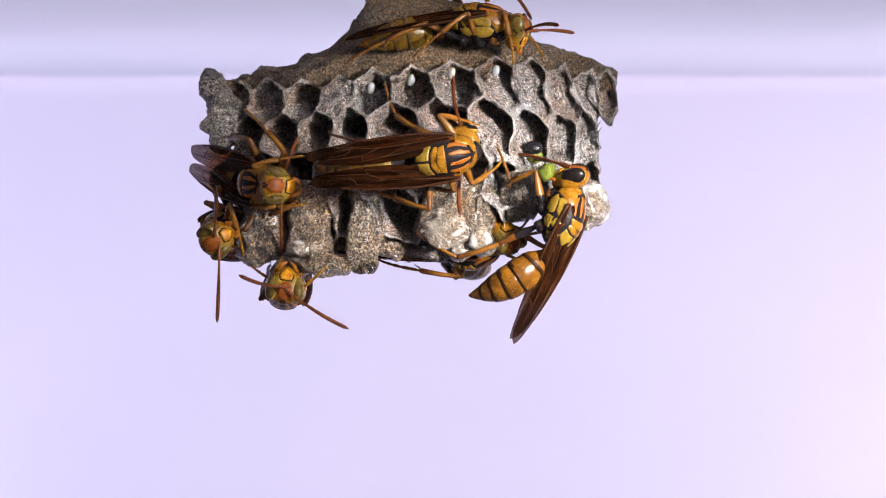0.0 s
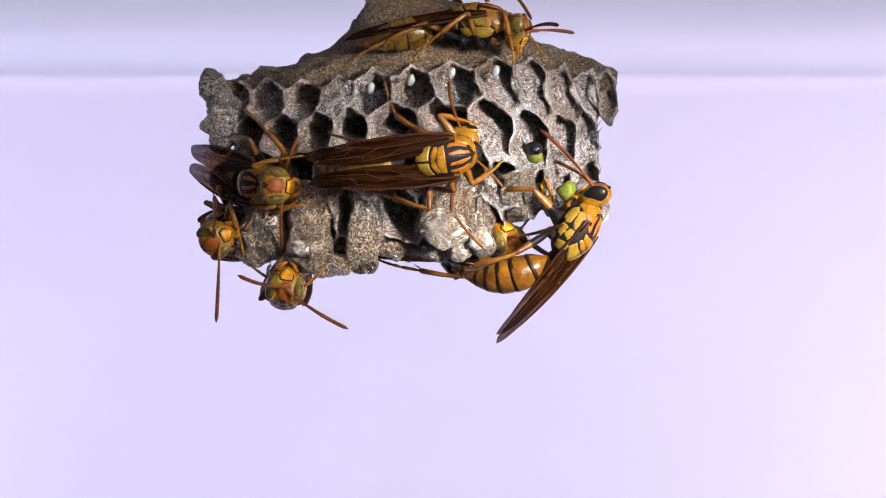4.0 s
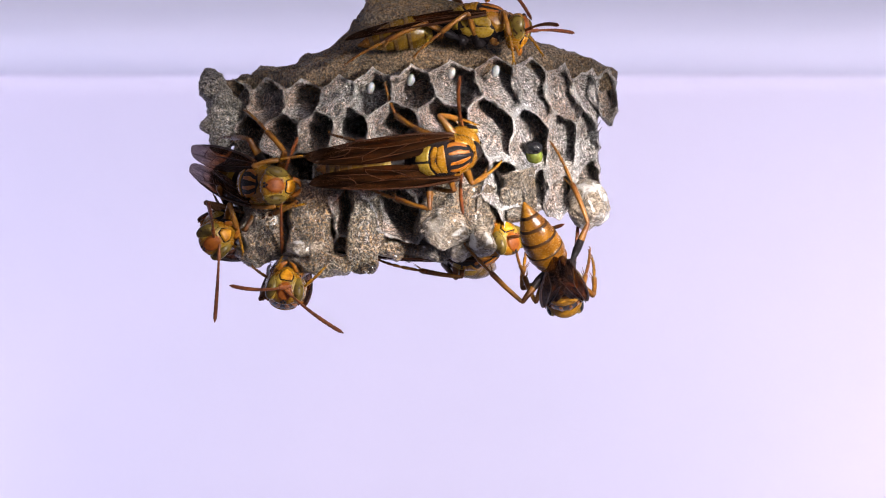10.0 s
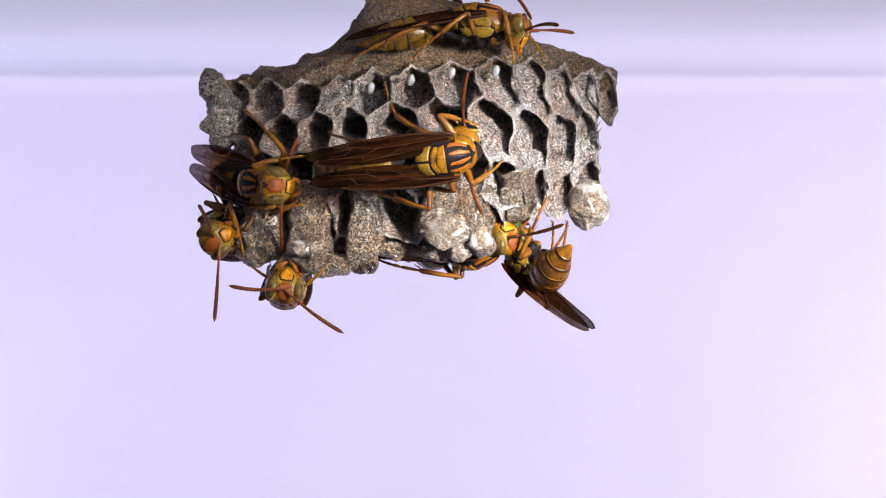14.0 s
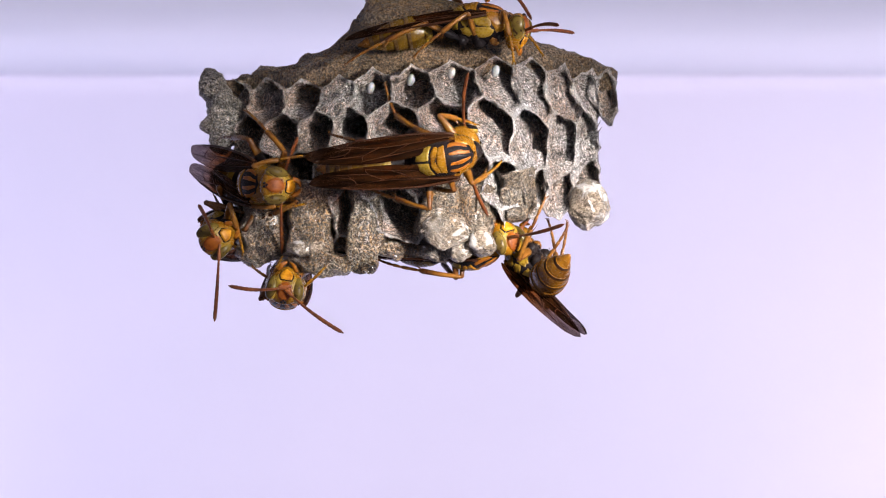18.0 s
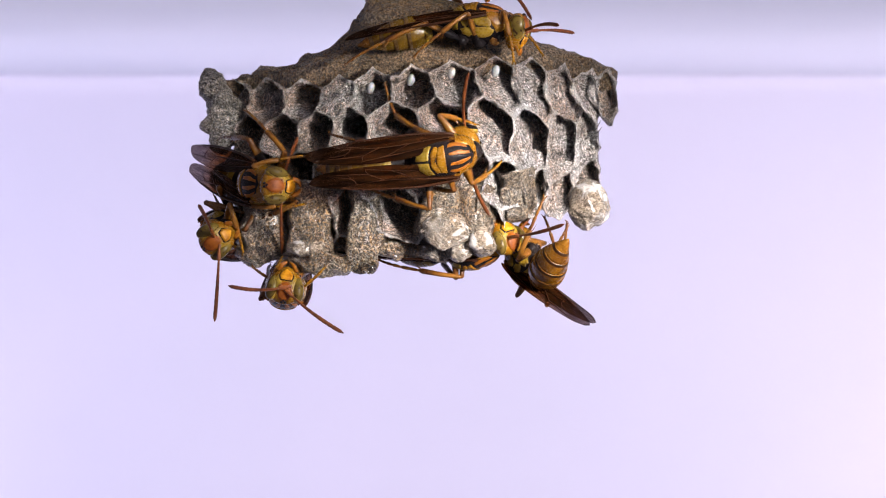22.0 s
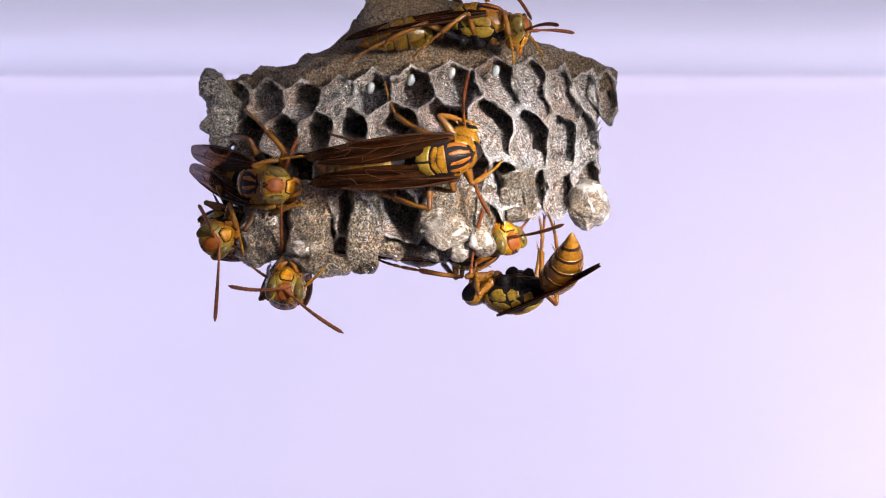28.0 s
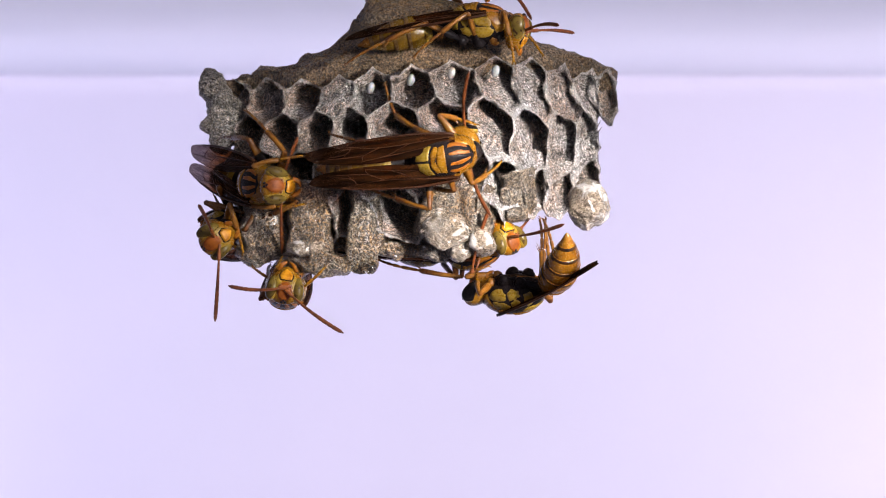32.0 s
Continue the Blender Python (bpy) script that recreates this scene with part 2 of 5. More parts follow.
def loft(bm, pts, rad, seg=10, flat=1.0, mats=None, side=None):
    """A closed tube along pts; rad a radius each; flat squeezes it along its second axis."""
    rings, n = [], len(pts)
    a = side or V(0.13, 0.21, 0.97)
    for i, p in enumerate(pts):
        d = (pts[min(i + 1, n - 1)] - pts[max(i - 1, 0)]).normalized()
        a = (a - d * a.dot(d)).normalized()
        b = d.cross(a)
        rings.append([bm.verts.new(p + (a * math.cos(w) * flat + b * math.sin(w)) * rad[i]) for w in
                      [2 * math.pi * j / seg for j in range(seg)]])
    for i in range(n - 1):
        for j in range(seg):
            f = bm.faces.new((rings[i][j], rings[i][(j + 1) % seg], rings[i + 1][(j + 1) % seg], rings[i + 1][j]))
            f.material_index = mats[i] if mats else 0
    bm.faces.new(rings[0]), bm.faces.new(rings[-1])


def spline(pts, n):
    """n + 1 points on a Catmull-Rom curve through pts."""
    out, m = [], len(pts) - 1
    for i in range(n + 1):
        u = i / n * m
        k = min(int(u), m - 1)
        s = u - k
        p0, p1, p2, p3 = pts[max(k - 1, 0)], pts[k], pts[k + 1], pts[min(k + 2, m)]
        out.append(0.5 * (2 * p1 + (p2 - p0) * s + (2 * p0 - 5 * p1 + 4 * p2 - p3) * s * s + (3 * p1 - p0 - 3 * p2 + p3) * s ** 3))
    return out


TOP = Matrix(((0, 0, 1), (0, 1, 0), (1, 0, 0)))
FRONT = Matrix.Identity(3)
LEFT = Matrix(((0, 1, 0), (1, 0, 0), (0, 0, 1)))
RIGHT = Matrix(((0, 1, 0), (-1, 0, 0), (0, 0, 1)))


def plate(bm, c, r, chart, outline, h=0.10, rings=6, edge=40):
    """A raised sclerite on an ellipsoid (centre c, radii r): outline in degrees on the chart, its rim sunk into the body."""
    loop = [Vector((a, b)) for a, b in outline]
    loop = loop + loop[:1]
    mid = sum(loop[:-1], Vector((0, 0))) / len(outline)
    rim = []
    for i in range(len(outline)):
        for s in range(max(2, edge // len(outline))):
            f = s / max(2, edge // len(outline))
            rim.append(loop[i].lerp(loop[i + 1], f))
    n = len(rim)
    rim = [(rim[i - 1] + rim[i] * 2 + rim[(i + 1) % n]) / 4 for i in range(n)]

    def put(q, lift):
        a, b = radians(q.x), radians(q.y)
        d = chart @ Vector((math.cos(b) * math.cos(a), math.cos(b) * math.sin(a), math.sin(b)))
        p = Vector((d.x * r[0], d.y * r[1], d.z * r[2]))
        nrm = Vector((d.x / r[0], d.y / r[1], d.z / r[2])).normalized()
        return bm.verts.new(c + p + nrm * lift)

    size = max((q - mid).length for q in rim)
    rim = [q + (q - mid) / size * 4.0 * noise.noise(V(q.x * 0.13, q.y * 0.13, size)) for q in rim]
    old, top = None, put(mid, h)
    for k in range(1, rings + 1):
        f = (k / rings) ** 0.7
        lift = h * (1 - f ** 10 * 1.35)
        row = [put(mid.lerp(q, f), lift) for q in rim]
        for i in range(n):
            j = (i + 1) % n
            if old is None:
                bm.faces.new((top, row[i], row[j]))
            else:
                bm.faces.new((old[i], row[i], row[j], old[j]))
        old = row


def grown(outline, f):
    """An outline widened about its middle."""
    a, b = sum(p[0] for p in outline) / len(outline), sum(p[1] for p in outline) / len(outline)
    return [(a + (x - a) * f, b + (y - b) * f) for x, y in outline]


def both(outline):
    return [outline, [(-a, b) for a, b in outline]]


# ---- the wasp ----
THORAX = (V(0, 0, 0), (4.2, 2.65, 2.55))
HEAD = (V(0, 0, 0), (1.45, 2.3, 2.25))
HIPS = {"front": V(2.2, 1.1, -2.0), "middle": V(0.2, 1.3, -2.45), "hind": V(-1.9, 1.4, -2.1)}
LIMB = {"front": (4.0, 3.3, 3.4), "middle": (4.6, 4.1, 4.4), "hind": (5.4, 5.6, 5.6)}
WAIST = V(-4.1, 0, -0.7)
NECK = V(3.95, 0, 0.0)
WINGS = V(1.3, 2.25, 1.65)


def make_thorax(w, dull):
    bm = bmesh.new()
    ball(bm, *THORAX, 32, 20)
    ball(bm, V(3.4, 0, 0.1), (1.3, 1.3, 1.3), 16, 10)
    ball(bm, V(-4.2, 0, -0.65), (0.7, 0.7, 0.7), 12, 8)
    body = part("thorax", bm, BLACK, w, "glossy black thorax")
    for s in (1, -1):
        for h in HIPS.values():
            bm = bmesh.new()
            ball(bm, V(h.x, h.y * s * 0.9, h.z + 0.35), (0.95, 0.75, 0.9), 12, 8)
            part("coxa", bm, BLACK, body)

    def sclerite(name, mat, outlines, chart=TOP, h=0.12):
        for o in outlines:
            bm = bmesh.new()
            plate(bm, *THORAX, chart, o, h)
            part(name, bm, mat, body)

    sclerite("pronotum", FACE if not dull else ORANGE,
             [[(-62, 33), (-40, 46), (-15, 53), (15, 53), (40, 46), (62, 33), (74, 44), (50, 66), (20, 74), (-20, 74), (-50, 66), (-74, 44)]], TOP, 0.12)
    for c in (LEFT, RIGHT):
        sclerite("shoulder", YELLOW, [[(16, 34), (34, 46), (62, 38), (66, 10), (54, -16), (40, -22), (30, 4)]], c, 0.10)
    sclerite("scutum", ORANGE, both([(5, 45), (15, 43), (22, 22), (17, 3), (10, 3), (8, 22)]), TOP, 0.08)
    sclerite("scutum_edge", ORANGE, both([(27, 42), (33, 38), (43, 28), (47, 10), (40, 1), (31, 2), (34, 20)]), TOP, 0.07)
    sclerite("scutellum", YELLOW, [[(-44, -2), (-20, -3), (0, -3), (20, -3), (44, -2), (38, -13), (14, -19), (-14, -19), (-38, -13)]], TOP, 0.14)
    sclerite("metanotum", YELLOW, [[(-38, -12), (-16, -22), (16, -22), (38, -12), (44, -20), (18, -30), (-18, -30), (-44, -20)]], TOP, 0.11)
    sclerite("propodeum", PALE, both([(2.5, -32), (24, -31), (48, -22), (60, -38), (40, -58), (5, -66)]), TOP, 0.07)
    for c in (LEFT, RIGHT):
        sclerite("tegula", AMBER, [[(8, 36), (22, 38), (26, 27), (10, 25)]], c, 0.35)
        sclerite("side_spot", PALE, [grown(o, 1.16) for o in [[(-6, 14), (2, 26), (20, 28), (29, 14), (24, 0), (6, 2)], [(0, -6), (22, -4), (34, -14), (26, -34), (8, -36), (-2, -22)],
                                     [(-30, 10), (-22, 22), (-11, 18), (-10, 4), (-20, -4)], [(-28, -12), (-10, -4), (-6, -22), (-16, -34), (-28, -26)],
                                     [(-56, 12), (-42, 22), (-35, 6), (-38, -14), (-52, -16)]]], c, 0.06)


def make_head(w, dark_eyes):
    bm = bmesh.new()
    ball(bm, *HEAD, 28, 18)
    ball(bm, V(0.1, 0, -1.5), (1.1, 1.25, 1.1), 18, 12)
    head = part("head", bm, FACE, w, "mustard-yellow head")
    for s in (1, -1):
        bm = bmesh.new()
        ball(bm, V(0.46, 1.56 * s, 0.35), (1.08, 0.82, 1.58), 26, 18, Euler((radians(-9 * s), 0, 0)).to_matrix())
        rim = bmesh.new()
        ball(rim, V(0.36, 1.42 * s, 0.34), (1.06, 0.76, 1.62), 26, 18, Euler((radians(-9 * s), 0, 0)).to_matrix())
        part("eye_rim", rim, PALE, head, "pale yellow ring round the eye")
        part("compound_eye", bm, DARK_EYE if dark_eyes else EYE, head, "large glossy oval compound eye")
        bm = bmesh.new()
        loft(bm, spline([V(0.6, 1.0 * s, -1.9), V(0.95, 0.75 * s, -2.5), V(0.9, 0.1 * s, -3.0)], 8), [0.34, 0.35, 0.34, 0.32, 0.30, 0.27, 0.22, 0.15, 0.06], 10, 0.6)
        part("mandible", bm, ORANGE, head)
        bm = bmesh.new()
        plate(bm, *HEAD, FRONT, [(9 * s, -4), (30 * s, 20), (34 * s, -8), (36 * s, -34), (24 * s, -30), (20 * s, -12)], 0.10)
        part("face_plate", bm, PALE, head)
    bm = bmesh.new()
    plate(bm, *HEAD, FRONT, [(-23, -9), (23, -9), (31, -28), (24, -46), (0, -70), (-24, -46), (-31, -28)], 0.16)
    part("clypeus_rim", bm, BLACK, head)
    bm = bmesh.new()
    plate(bm, *HEAD, FRONT, [(-18, -12.5), (0, -11), (18, -12.5), (26, -29), (19, -46), (0, -65), (-19, -46), (-26, -29)], 0.30)
    part("clypeus", bm, CLYPEUS, head, "bulging orange-yellow face shield")
    bm = bmesh.new()
    plate(bm, *HEAD, FRONT, [(0, -7), (16, -3), (26, 18), (30, 46), (14, 66), (-14, 66), (-30, 46), (-26, 18), (-16, -3)], 0.16)
    part("forehead", bm, RUST, head, "rust-orange forehead")
    for a, b in ((0, 56), (13, 66), (-13, 66)):
        bm = bmesh.new()
        d = Vector((math.cos(radians(b)) * math.cos(radians(a)) * 1.45, math.cos(radians(b)) * math.sin(radians(a)) * 2.3, math.sin(radians(b)) * 2.25))
        ball(bm, d * 1.05, (0.17, 0.17, 0.17), 10, 8)
        part("ocellus", bm, BLACK, head)
    return head


SOCKET = V(1.42, 0.62, 0.25)


def make_antenna(head, s, bend):
    """Along its own x axis: a scape, an elbow and a jointed flagellum that curves towards its own z by bend."""
    bm = bmesh.new()
    loft(bm, [V(-0.1, 0, 0), V(0.15, 0, 0), V(0.3, 0, 0), V(1.0, 0, 0), V(2.0, 0, 0), V(2.15, 0, 0)], [0.22, 0.24, 0.15, 0.24, 0.25, 0.12], 10)
    pts = []
    for i in range(41):
        u = i / 40
        ang = radians(bend) * u
        pts.append(V(2.1 + 8.3 * u * (1 - 0.12 * (ang * ang)), 0, 8.3 * u * 0.5 * math.sin(ang)))
    rad = [(0.14 + 0.11 * min(1, i / 22)) * (0.88 if i % 4 == 0 else 1.0) * (1 if i < 37 else (41 - i) / 4.2) for i in range(41)]
    loft(bm, pts, rad, 10)
    ob = part("antenna", bm, FEELER, head, "rust-orange jointed antenna")
    ob.location = SOCKET.x * MM, SOCKET.y * s * MM, SOCKET.z * MM
    return ob


RINGS = ((0.0, 0.42), (0.6, 0.45), (1.2, 0.95), (2.2, 1.85), (3.1, 2.25), (3.2, 2.15), (4.4, 2.5), (5.5, 2.52), (5.6, 2.42), (6.6, 2.42),
         (7.3, 2.3), (7.4, 2.2), (8.2, 2.05), (8.9, 1.8), (9.0, 1.7), (9.6, 1.45), (10.3, 1.1), (10.4, 1.0), (11.0, 0.7), (11.6, 0.36), (11.9, 0.08))
SPANS = ((0, 5), (4, 8), (7, 11), (10, 14), (13, 17), (16, 21))


def axis_at(u, curl):
    """The abdomen's midline: from the waist backwards, bending towards the belly."""
    a = radians(curl) * u / 12
    k = radians(curl) / 12
    if abs(k) < 1e-4:
        return V(-u, 0, 0), V(-1, 0, 0)
    return V(-math.sin(a) / k, 0, -(1 - math.cos(a)) / k), V(-math.cos(a), 0, -math.sin(a))


def make_abdomen(w, curl, tones):
    """Six overlapping rings, each with a dark hind edge. Its frame: x forward, z to the back."""
    root = None
    for k, (lo, hi) in enumerate(SPANS):
        bm = bmesh.new()
        pts, rad, mats = [], [], []
        prof = RINGS[lo:hi]
        steps = []
        for i in range(len(prof) - 1):
            (u0, r0), (u1, r1) = prof[i], prof[i + 1]
            n = 4 if u1 - u0 > 0.3 else 1
            for j in range(n):
                f = j / n
                steps.append((u0 + (u1 - u0) * f, r0 + (r1 - r0) * f))
        steps.append(prof[-1])
        last = steps[-1][0]
        for i, (u, r) in enumerate(steps):
            p, d = axis_at(u, curl)
            tuck = 0.93 if i == 0 and k else 1.0
            pts.append(p), rad.append(r * tuck * 0.93)
            mats.append(1 if (last - u) < (0.42 if k else 0.3 if tones == "amber" else 0.8) and k < 5 else 0)
        rings = []
        for (p, r), (u, _) in zip(zip(pts, rad), steps):
            _, d = axis_at(u, curl)
            up = V(0, 1, 0).cross(d) * -1
            rings.append([bm.verts.new(p + (V(0, 1, 0) * math.cos(t) + up * math.sin(t) * 0.93) * r) for t in [2 * math.pi * j / 28 for j in range(28)]])
        for i in range(len(rings) - 1):
            for j in range(28):
                f = bm.faces.new((rings[i][j], rings[i][(j + 1) % 28], rings[i + 1][(j + 1) % 28], rings[i + 1][j]))
                above = math.sin(2 * math.pi * (j + 0.5) / 28) > 0.1 + 0.25 * noise.noise(V(j * 0.9, k * 3.1, 0.5))
                f.material_index = mats[i + 1] if above or tones != "amber" or k == 0 else 1 if last - steps[i + 1][0] < 0.26 and k < 5 else 0
        bm.faces.new(rings[-1])
        if k == 0:
            bm.faces.new(rings[0])
            root = part("abdomen", bm, (tones_of(tones, k), BAND if tones == "amber" else PALE), w, "smooth banded spindle abdomen")
        else:
            part("tergite", bm, (tones_of(tones, k), BAND if tones == "amber" else BROWN_BAND), root)
    root.location = WAIST * MM
    return root


def tones_of(tones, k):
    if tones == "amber":
        return AMBER
    return (BLACK, OLIVE, OLIVE, OLIVE, OLIVE, AMBER)[k]


def make_wing(w, s):
    """Forewing folded lengthwise: a long blade with a thick front vein. It lies along its own -x."""
    n, m = 36, 8
    bm = bmesh.new()

    def point(u, v):
        x = -18.3 * u
        lead = 0.55 + 0.75 * math.sin(math.pi * min(u, 1) ** 0.8)
        trail = -(0.4 + 1.35 * math.sin(math.pi * u ** 0.85 * 0.93) ** 0.9)
        tip = max(0.0, 1 - max(0, (u - 0.86) / 0.14) ** 2.4) ** 0.5
        y = (trail + (lead - trail) * v) * tip + 0.2 * (1 - tip)
        pleat = 0.16 * math.sin(v * 11 + u * 2) * tip + 0.5 * (v - 0.5) ** 2
        return x, y * s, pleat - 0.7 * u * u + 0.25 * math.sin(u * 3)

    top = [[bm.verts.new(point(i / n, j / m)) for j in range(m + 1)] for i in range(n + 1)]
    low = [[bm.verts.new(v.co - V(0, 0, 0.035)) for v in row] for row in top]
    for i in range(n):
        for j in range(m):
            bm.faces.new((top[i][j], top[i + 1][j], top[i + 1][j + 1], top[i][j + 1]))
            bm.faces.new((low[i][j], low[i][j + 1], low[i + 1][j + 1], low[i + 1][j]))
        bm.faces.new((top[i][0], low[i][0], low[i + 1][0], top[i + 1][0]))
        bm.faces.new((top[i][m], top[i + 1][m], low[i + 1][m], low[i][m]))
    wing = part("wing", bm, WING, w, "smoky brown translucent folded wing")
    runs = [[(0, 0.97), (0.3, 0.97), (0.6, 0.98), (0.8, 0.98)], [(0, 0.7), (0.25, 0.62), (0.5, 0.6), (0.68, 0.78), (0.8, 0.97)], [(0.02, 0.3), (0.25, 0.28), (0.5, 0.2), (0.62, 0.12)],
            [(0.30, 0.60), (0.42, 0.3), (0.5, 0.2)], [(0.50, 0.6), (0.6, 0.35), (0.62, 0.12)], [(0.68, 0.78), (0.72, 0.5), (0.86, 0.35)], [(0.6, 0.35), (0.74, 0.3), (0.9, 0.25)], [(0.72, 0.5), (0.74, 0.3)]]
    for k, run in enumerate(runs):
        bm = bmesh.new()
        pts = [Vector(point(u.x, u.y)) + V(0, 0, 0.02) for u in spline([Vector((a, b)) for a, b in run], 14)]
        r0 = 0.2 if k == 0 else 0.075
        loft(bm, pts, [r0 * (1 - 0.55 * i / 14) for i in range(15)], 6)
        part("vein", bm, VEIN, wing)
    wing.location = WINGS.x * MM, WINGS.y * s * MM, WINGS.z * MM
    return wing


def make_leg(w, pair, s, dark):
    """femur > tibia, tarsus. The femur lies along its x axis from the hip, the lower leg along its own from the knee."""
    lf, lt, ls = LIMB[pair]
    bm = bmesh.new()
    loft(bm, [V(-0.5, 0, 0), V(0, 0, 0), V(0.5, 0, 0), V(0.6, 0, 0), V(lf * 0.35, 0, 0), V(lf * 0.6, 0, 0), V(lf * 0.9, 0, 0), V(lf, 0, 0), V(lf + 0.22, 0, 0)],
         [0.5, 0.78, 0.66, 0.36, 0.58, 0.54, 0.38, 0.36, 0.12], 12, 0.85, [0, 0, 0, 0, 0 if pair == "hind" else 1, 1, 1, 1])
    leg = part("leg", bm, (BLACK if dark else LEG, LEG), w, "orange leg with a black base" if dark else "orange jointed leg")
    bm = bmesh.new()
    loft(bm, [V(0, 0, 0), V(0.25, 0, 0.05), V(lt * 0.5, 0, 0.1), V(lt * 0.92, 0, 0), V(lt, 0, 0)], [0.2, 0.3, 0.34, 0.40, 0.22], 12, 0.9)
    for y in (0.16, -0.16):
        loft(bm, [V(lt * 0.95, y, -0.2), V(lt + 0.25, y * 1.6, -0.5), V(lt + 0.85, y * 2, -0.75)], [0.07, 0.05, 0.01], 6)
    shin = part("tibia", bm, LEG, leg)
    bm = bmesh.new()
    x, z = lt, 0.0
    for i, f in enumerate((0.42, 0.2, 0.15, 0.1, 0.13)):
        d = V(1, 0, -0.05 - 0.05 * i).normalized()
        p = V(x, 0, z)
        q = p + d * ls * f
        loft(bm, [p, p + d * ls * f * 0.2, p + d * ls * f * 0.9, q], [0.14, 0.19 - 0.012 * i, 0.24 - 0.015 * i, 0.13], 8)
        x, z = q.x, q.z
    for y in (0.14, -0.14):
        loft(bm, spline([V(x - 0.1, y * 0.5, z), V(x + 0.25, y * 1.6, z - 0.02), V(x + 0.42, y * 2, z - 0.3)], 6), [0.1, 0.09, 0.08, 0.07, 0.055, 0.04, 0.01], 6)
    foot = part("tarsus", bm, YELLOW if pair == "front" else LEG, leg)
    h = HIPS[pair]
    leg.location = h.x * MM, h.y * s * MM, h.z * MM
    return leg, shin, foot


def bend_leg(root, pair, s, foot, pole, way=None):
    """Poses of the femur in the body and of the tibia and tarsus in the femur, for a foot and a knee direction in the world (mm).
    way: the tarsus's own direction in the world; the shorter it is, the less the ankle bends."""
    lf, lt, ls = LIMB[pair]
    inv = root.inverted()
    hip = V(HIPS[pair].x, HIPS[pair].y * s, HIPS[pair].z)
    to = inv @ (foot * MM) / MM - hip
    k = (inv.to_3x3() @ pole)
    bent = way is not None and way.length > 0.02
    if bent:
        share = min(1.0, way.length)
        toe = (to.normalized() * (1 - share) + inv.to_3x3() @ way).normalized()
        to = to - toe * ls * 0.97
        lower = lt
    else:
        lower = lt + ls * 0.97
    d = min(max(to.length, abs(lower - lf) + 0.2), lf + lower - 0.02)
    u = to.normalized()
    n = (k - u * k.dot(u)).normalized()
    c = (lf * lf + d * d - lower * lower) / (2 * lf * d)
    knee = u * lf * c + n * lf * math.sqrt(max(0, 1 - c * c))
    end = u * d
    fx, ex = knee.normalized(), (end - knee).normalized()
    femur = basis(hip, fx, n)
    shin = femur.inverted() @ basis(hip + knee, ex, n)
    shin.translation = V(lf, 0, 0) * MM
    tarsus = shin.copy()
    if bent:
        tarsus = femur.inverted() @ basis(hip + end, toe, n if abs(toe.dot(n)) < 0.95 else ex)
        tarsus = tarsus @ Matrix.Translation(V(-lt, 0, 0) * MM)
    return femur, shin, tarsus


def make_wasp(label, pos, fwd, up, curl=35, tones="olive", dark_eyes=False, dull=False, bends=(18, 18)):
    w = tagged(new("wasp"), label, "wasp", "wasps on the comb")
    w.matrix_world = basis(pos, fwd, up)
    make_thorax(w, dull)
    head = make_head(w, dark_eyes)
    bug = {"root": w, "head": head, "abdomen": make_abdomen(w, curl, tones), "curl": curl, "legs": {}, "wings": {}, "feelers": {}}
    for s in (1, -1):
        bug["feelers"][s] = make_antenna(head, s, bends[0 if s == 1 else 1])
        bug["wings"][s] = make_wing(w, s)
        for pair in HIPS:
            bug["legs"][pair, s] = make_leg(w, pair, s, pair != "front")
    return bug


def head_pose(root, face, top, neck=None):
    """The head's pose in the body, for its face and crown directions in the world."""
    r = root.to_3x3().inverted()
    f, t = r @ face.normalized(), r @ top.normalized()
    return basis(neck or NECK + V(0.45, 0, 0.0) + f * 0.55, f, t)


def part_pose(root, at, fwd, up):
    r = root.to_3x3().inverted()
    return basis(at, r @ fwd, r @ up)


def tail_pose(root, bug, chord, up):
    """The abdomen's pose for the direction from the waist to its tip."""
    m = part_pose(root, WAIST, chord * -1, up)
    return m @ Matrix.Rotation(radians(bug["curl"]) / 2, 4, "Y")


def feeler_pose(root, head, s, way, curve):
    r = (root @ head).to_3x3().inverted()
    return basis(V(SOCKET.x, SOCKET.y * s, SOCKET.z), r @ way, r @ curve)


def settle(bug, face, top, feelers, wings, tail, feet, neck=None, blade=None):
    """Poses a resting wasp: directions in the world, feet as (place, knee direction)."""
    root = bug["root"].matrix_world.copy()
    up = root.to_3x3() @ V(0, 0, 1)
    hp = head_pose(root, face, top, neck)
    bug["head"].matrix_basis = hp
    for s, (way, curve) in zip((1, -1), feelers):
        bug["feelers"][s].matrix_basis = feeler_pose(root, hp, s, way, curve)
    for s, way in zip((1, -1), wings):
        bug["wings"][s].matrix_basis = part_pose(root, V(WINGS.x, WINGS.y * s, WINGS.z), way * -1, blade or up)
    bug["abdomen"].matrix_basis = tail_pose(root, bug, tail, up)
    for key, stand in feet.items():
        for piece, m in zip(bug["legs"][key], bend_leg(root, *key, *stand)):
            piece.matrix_basis = m


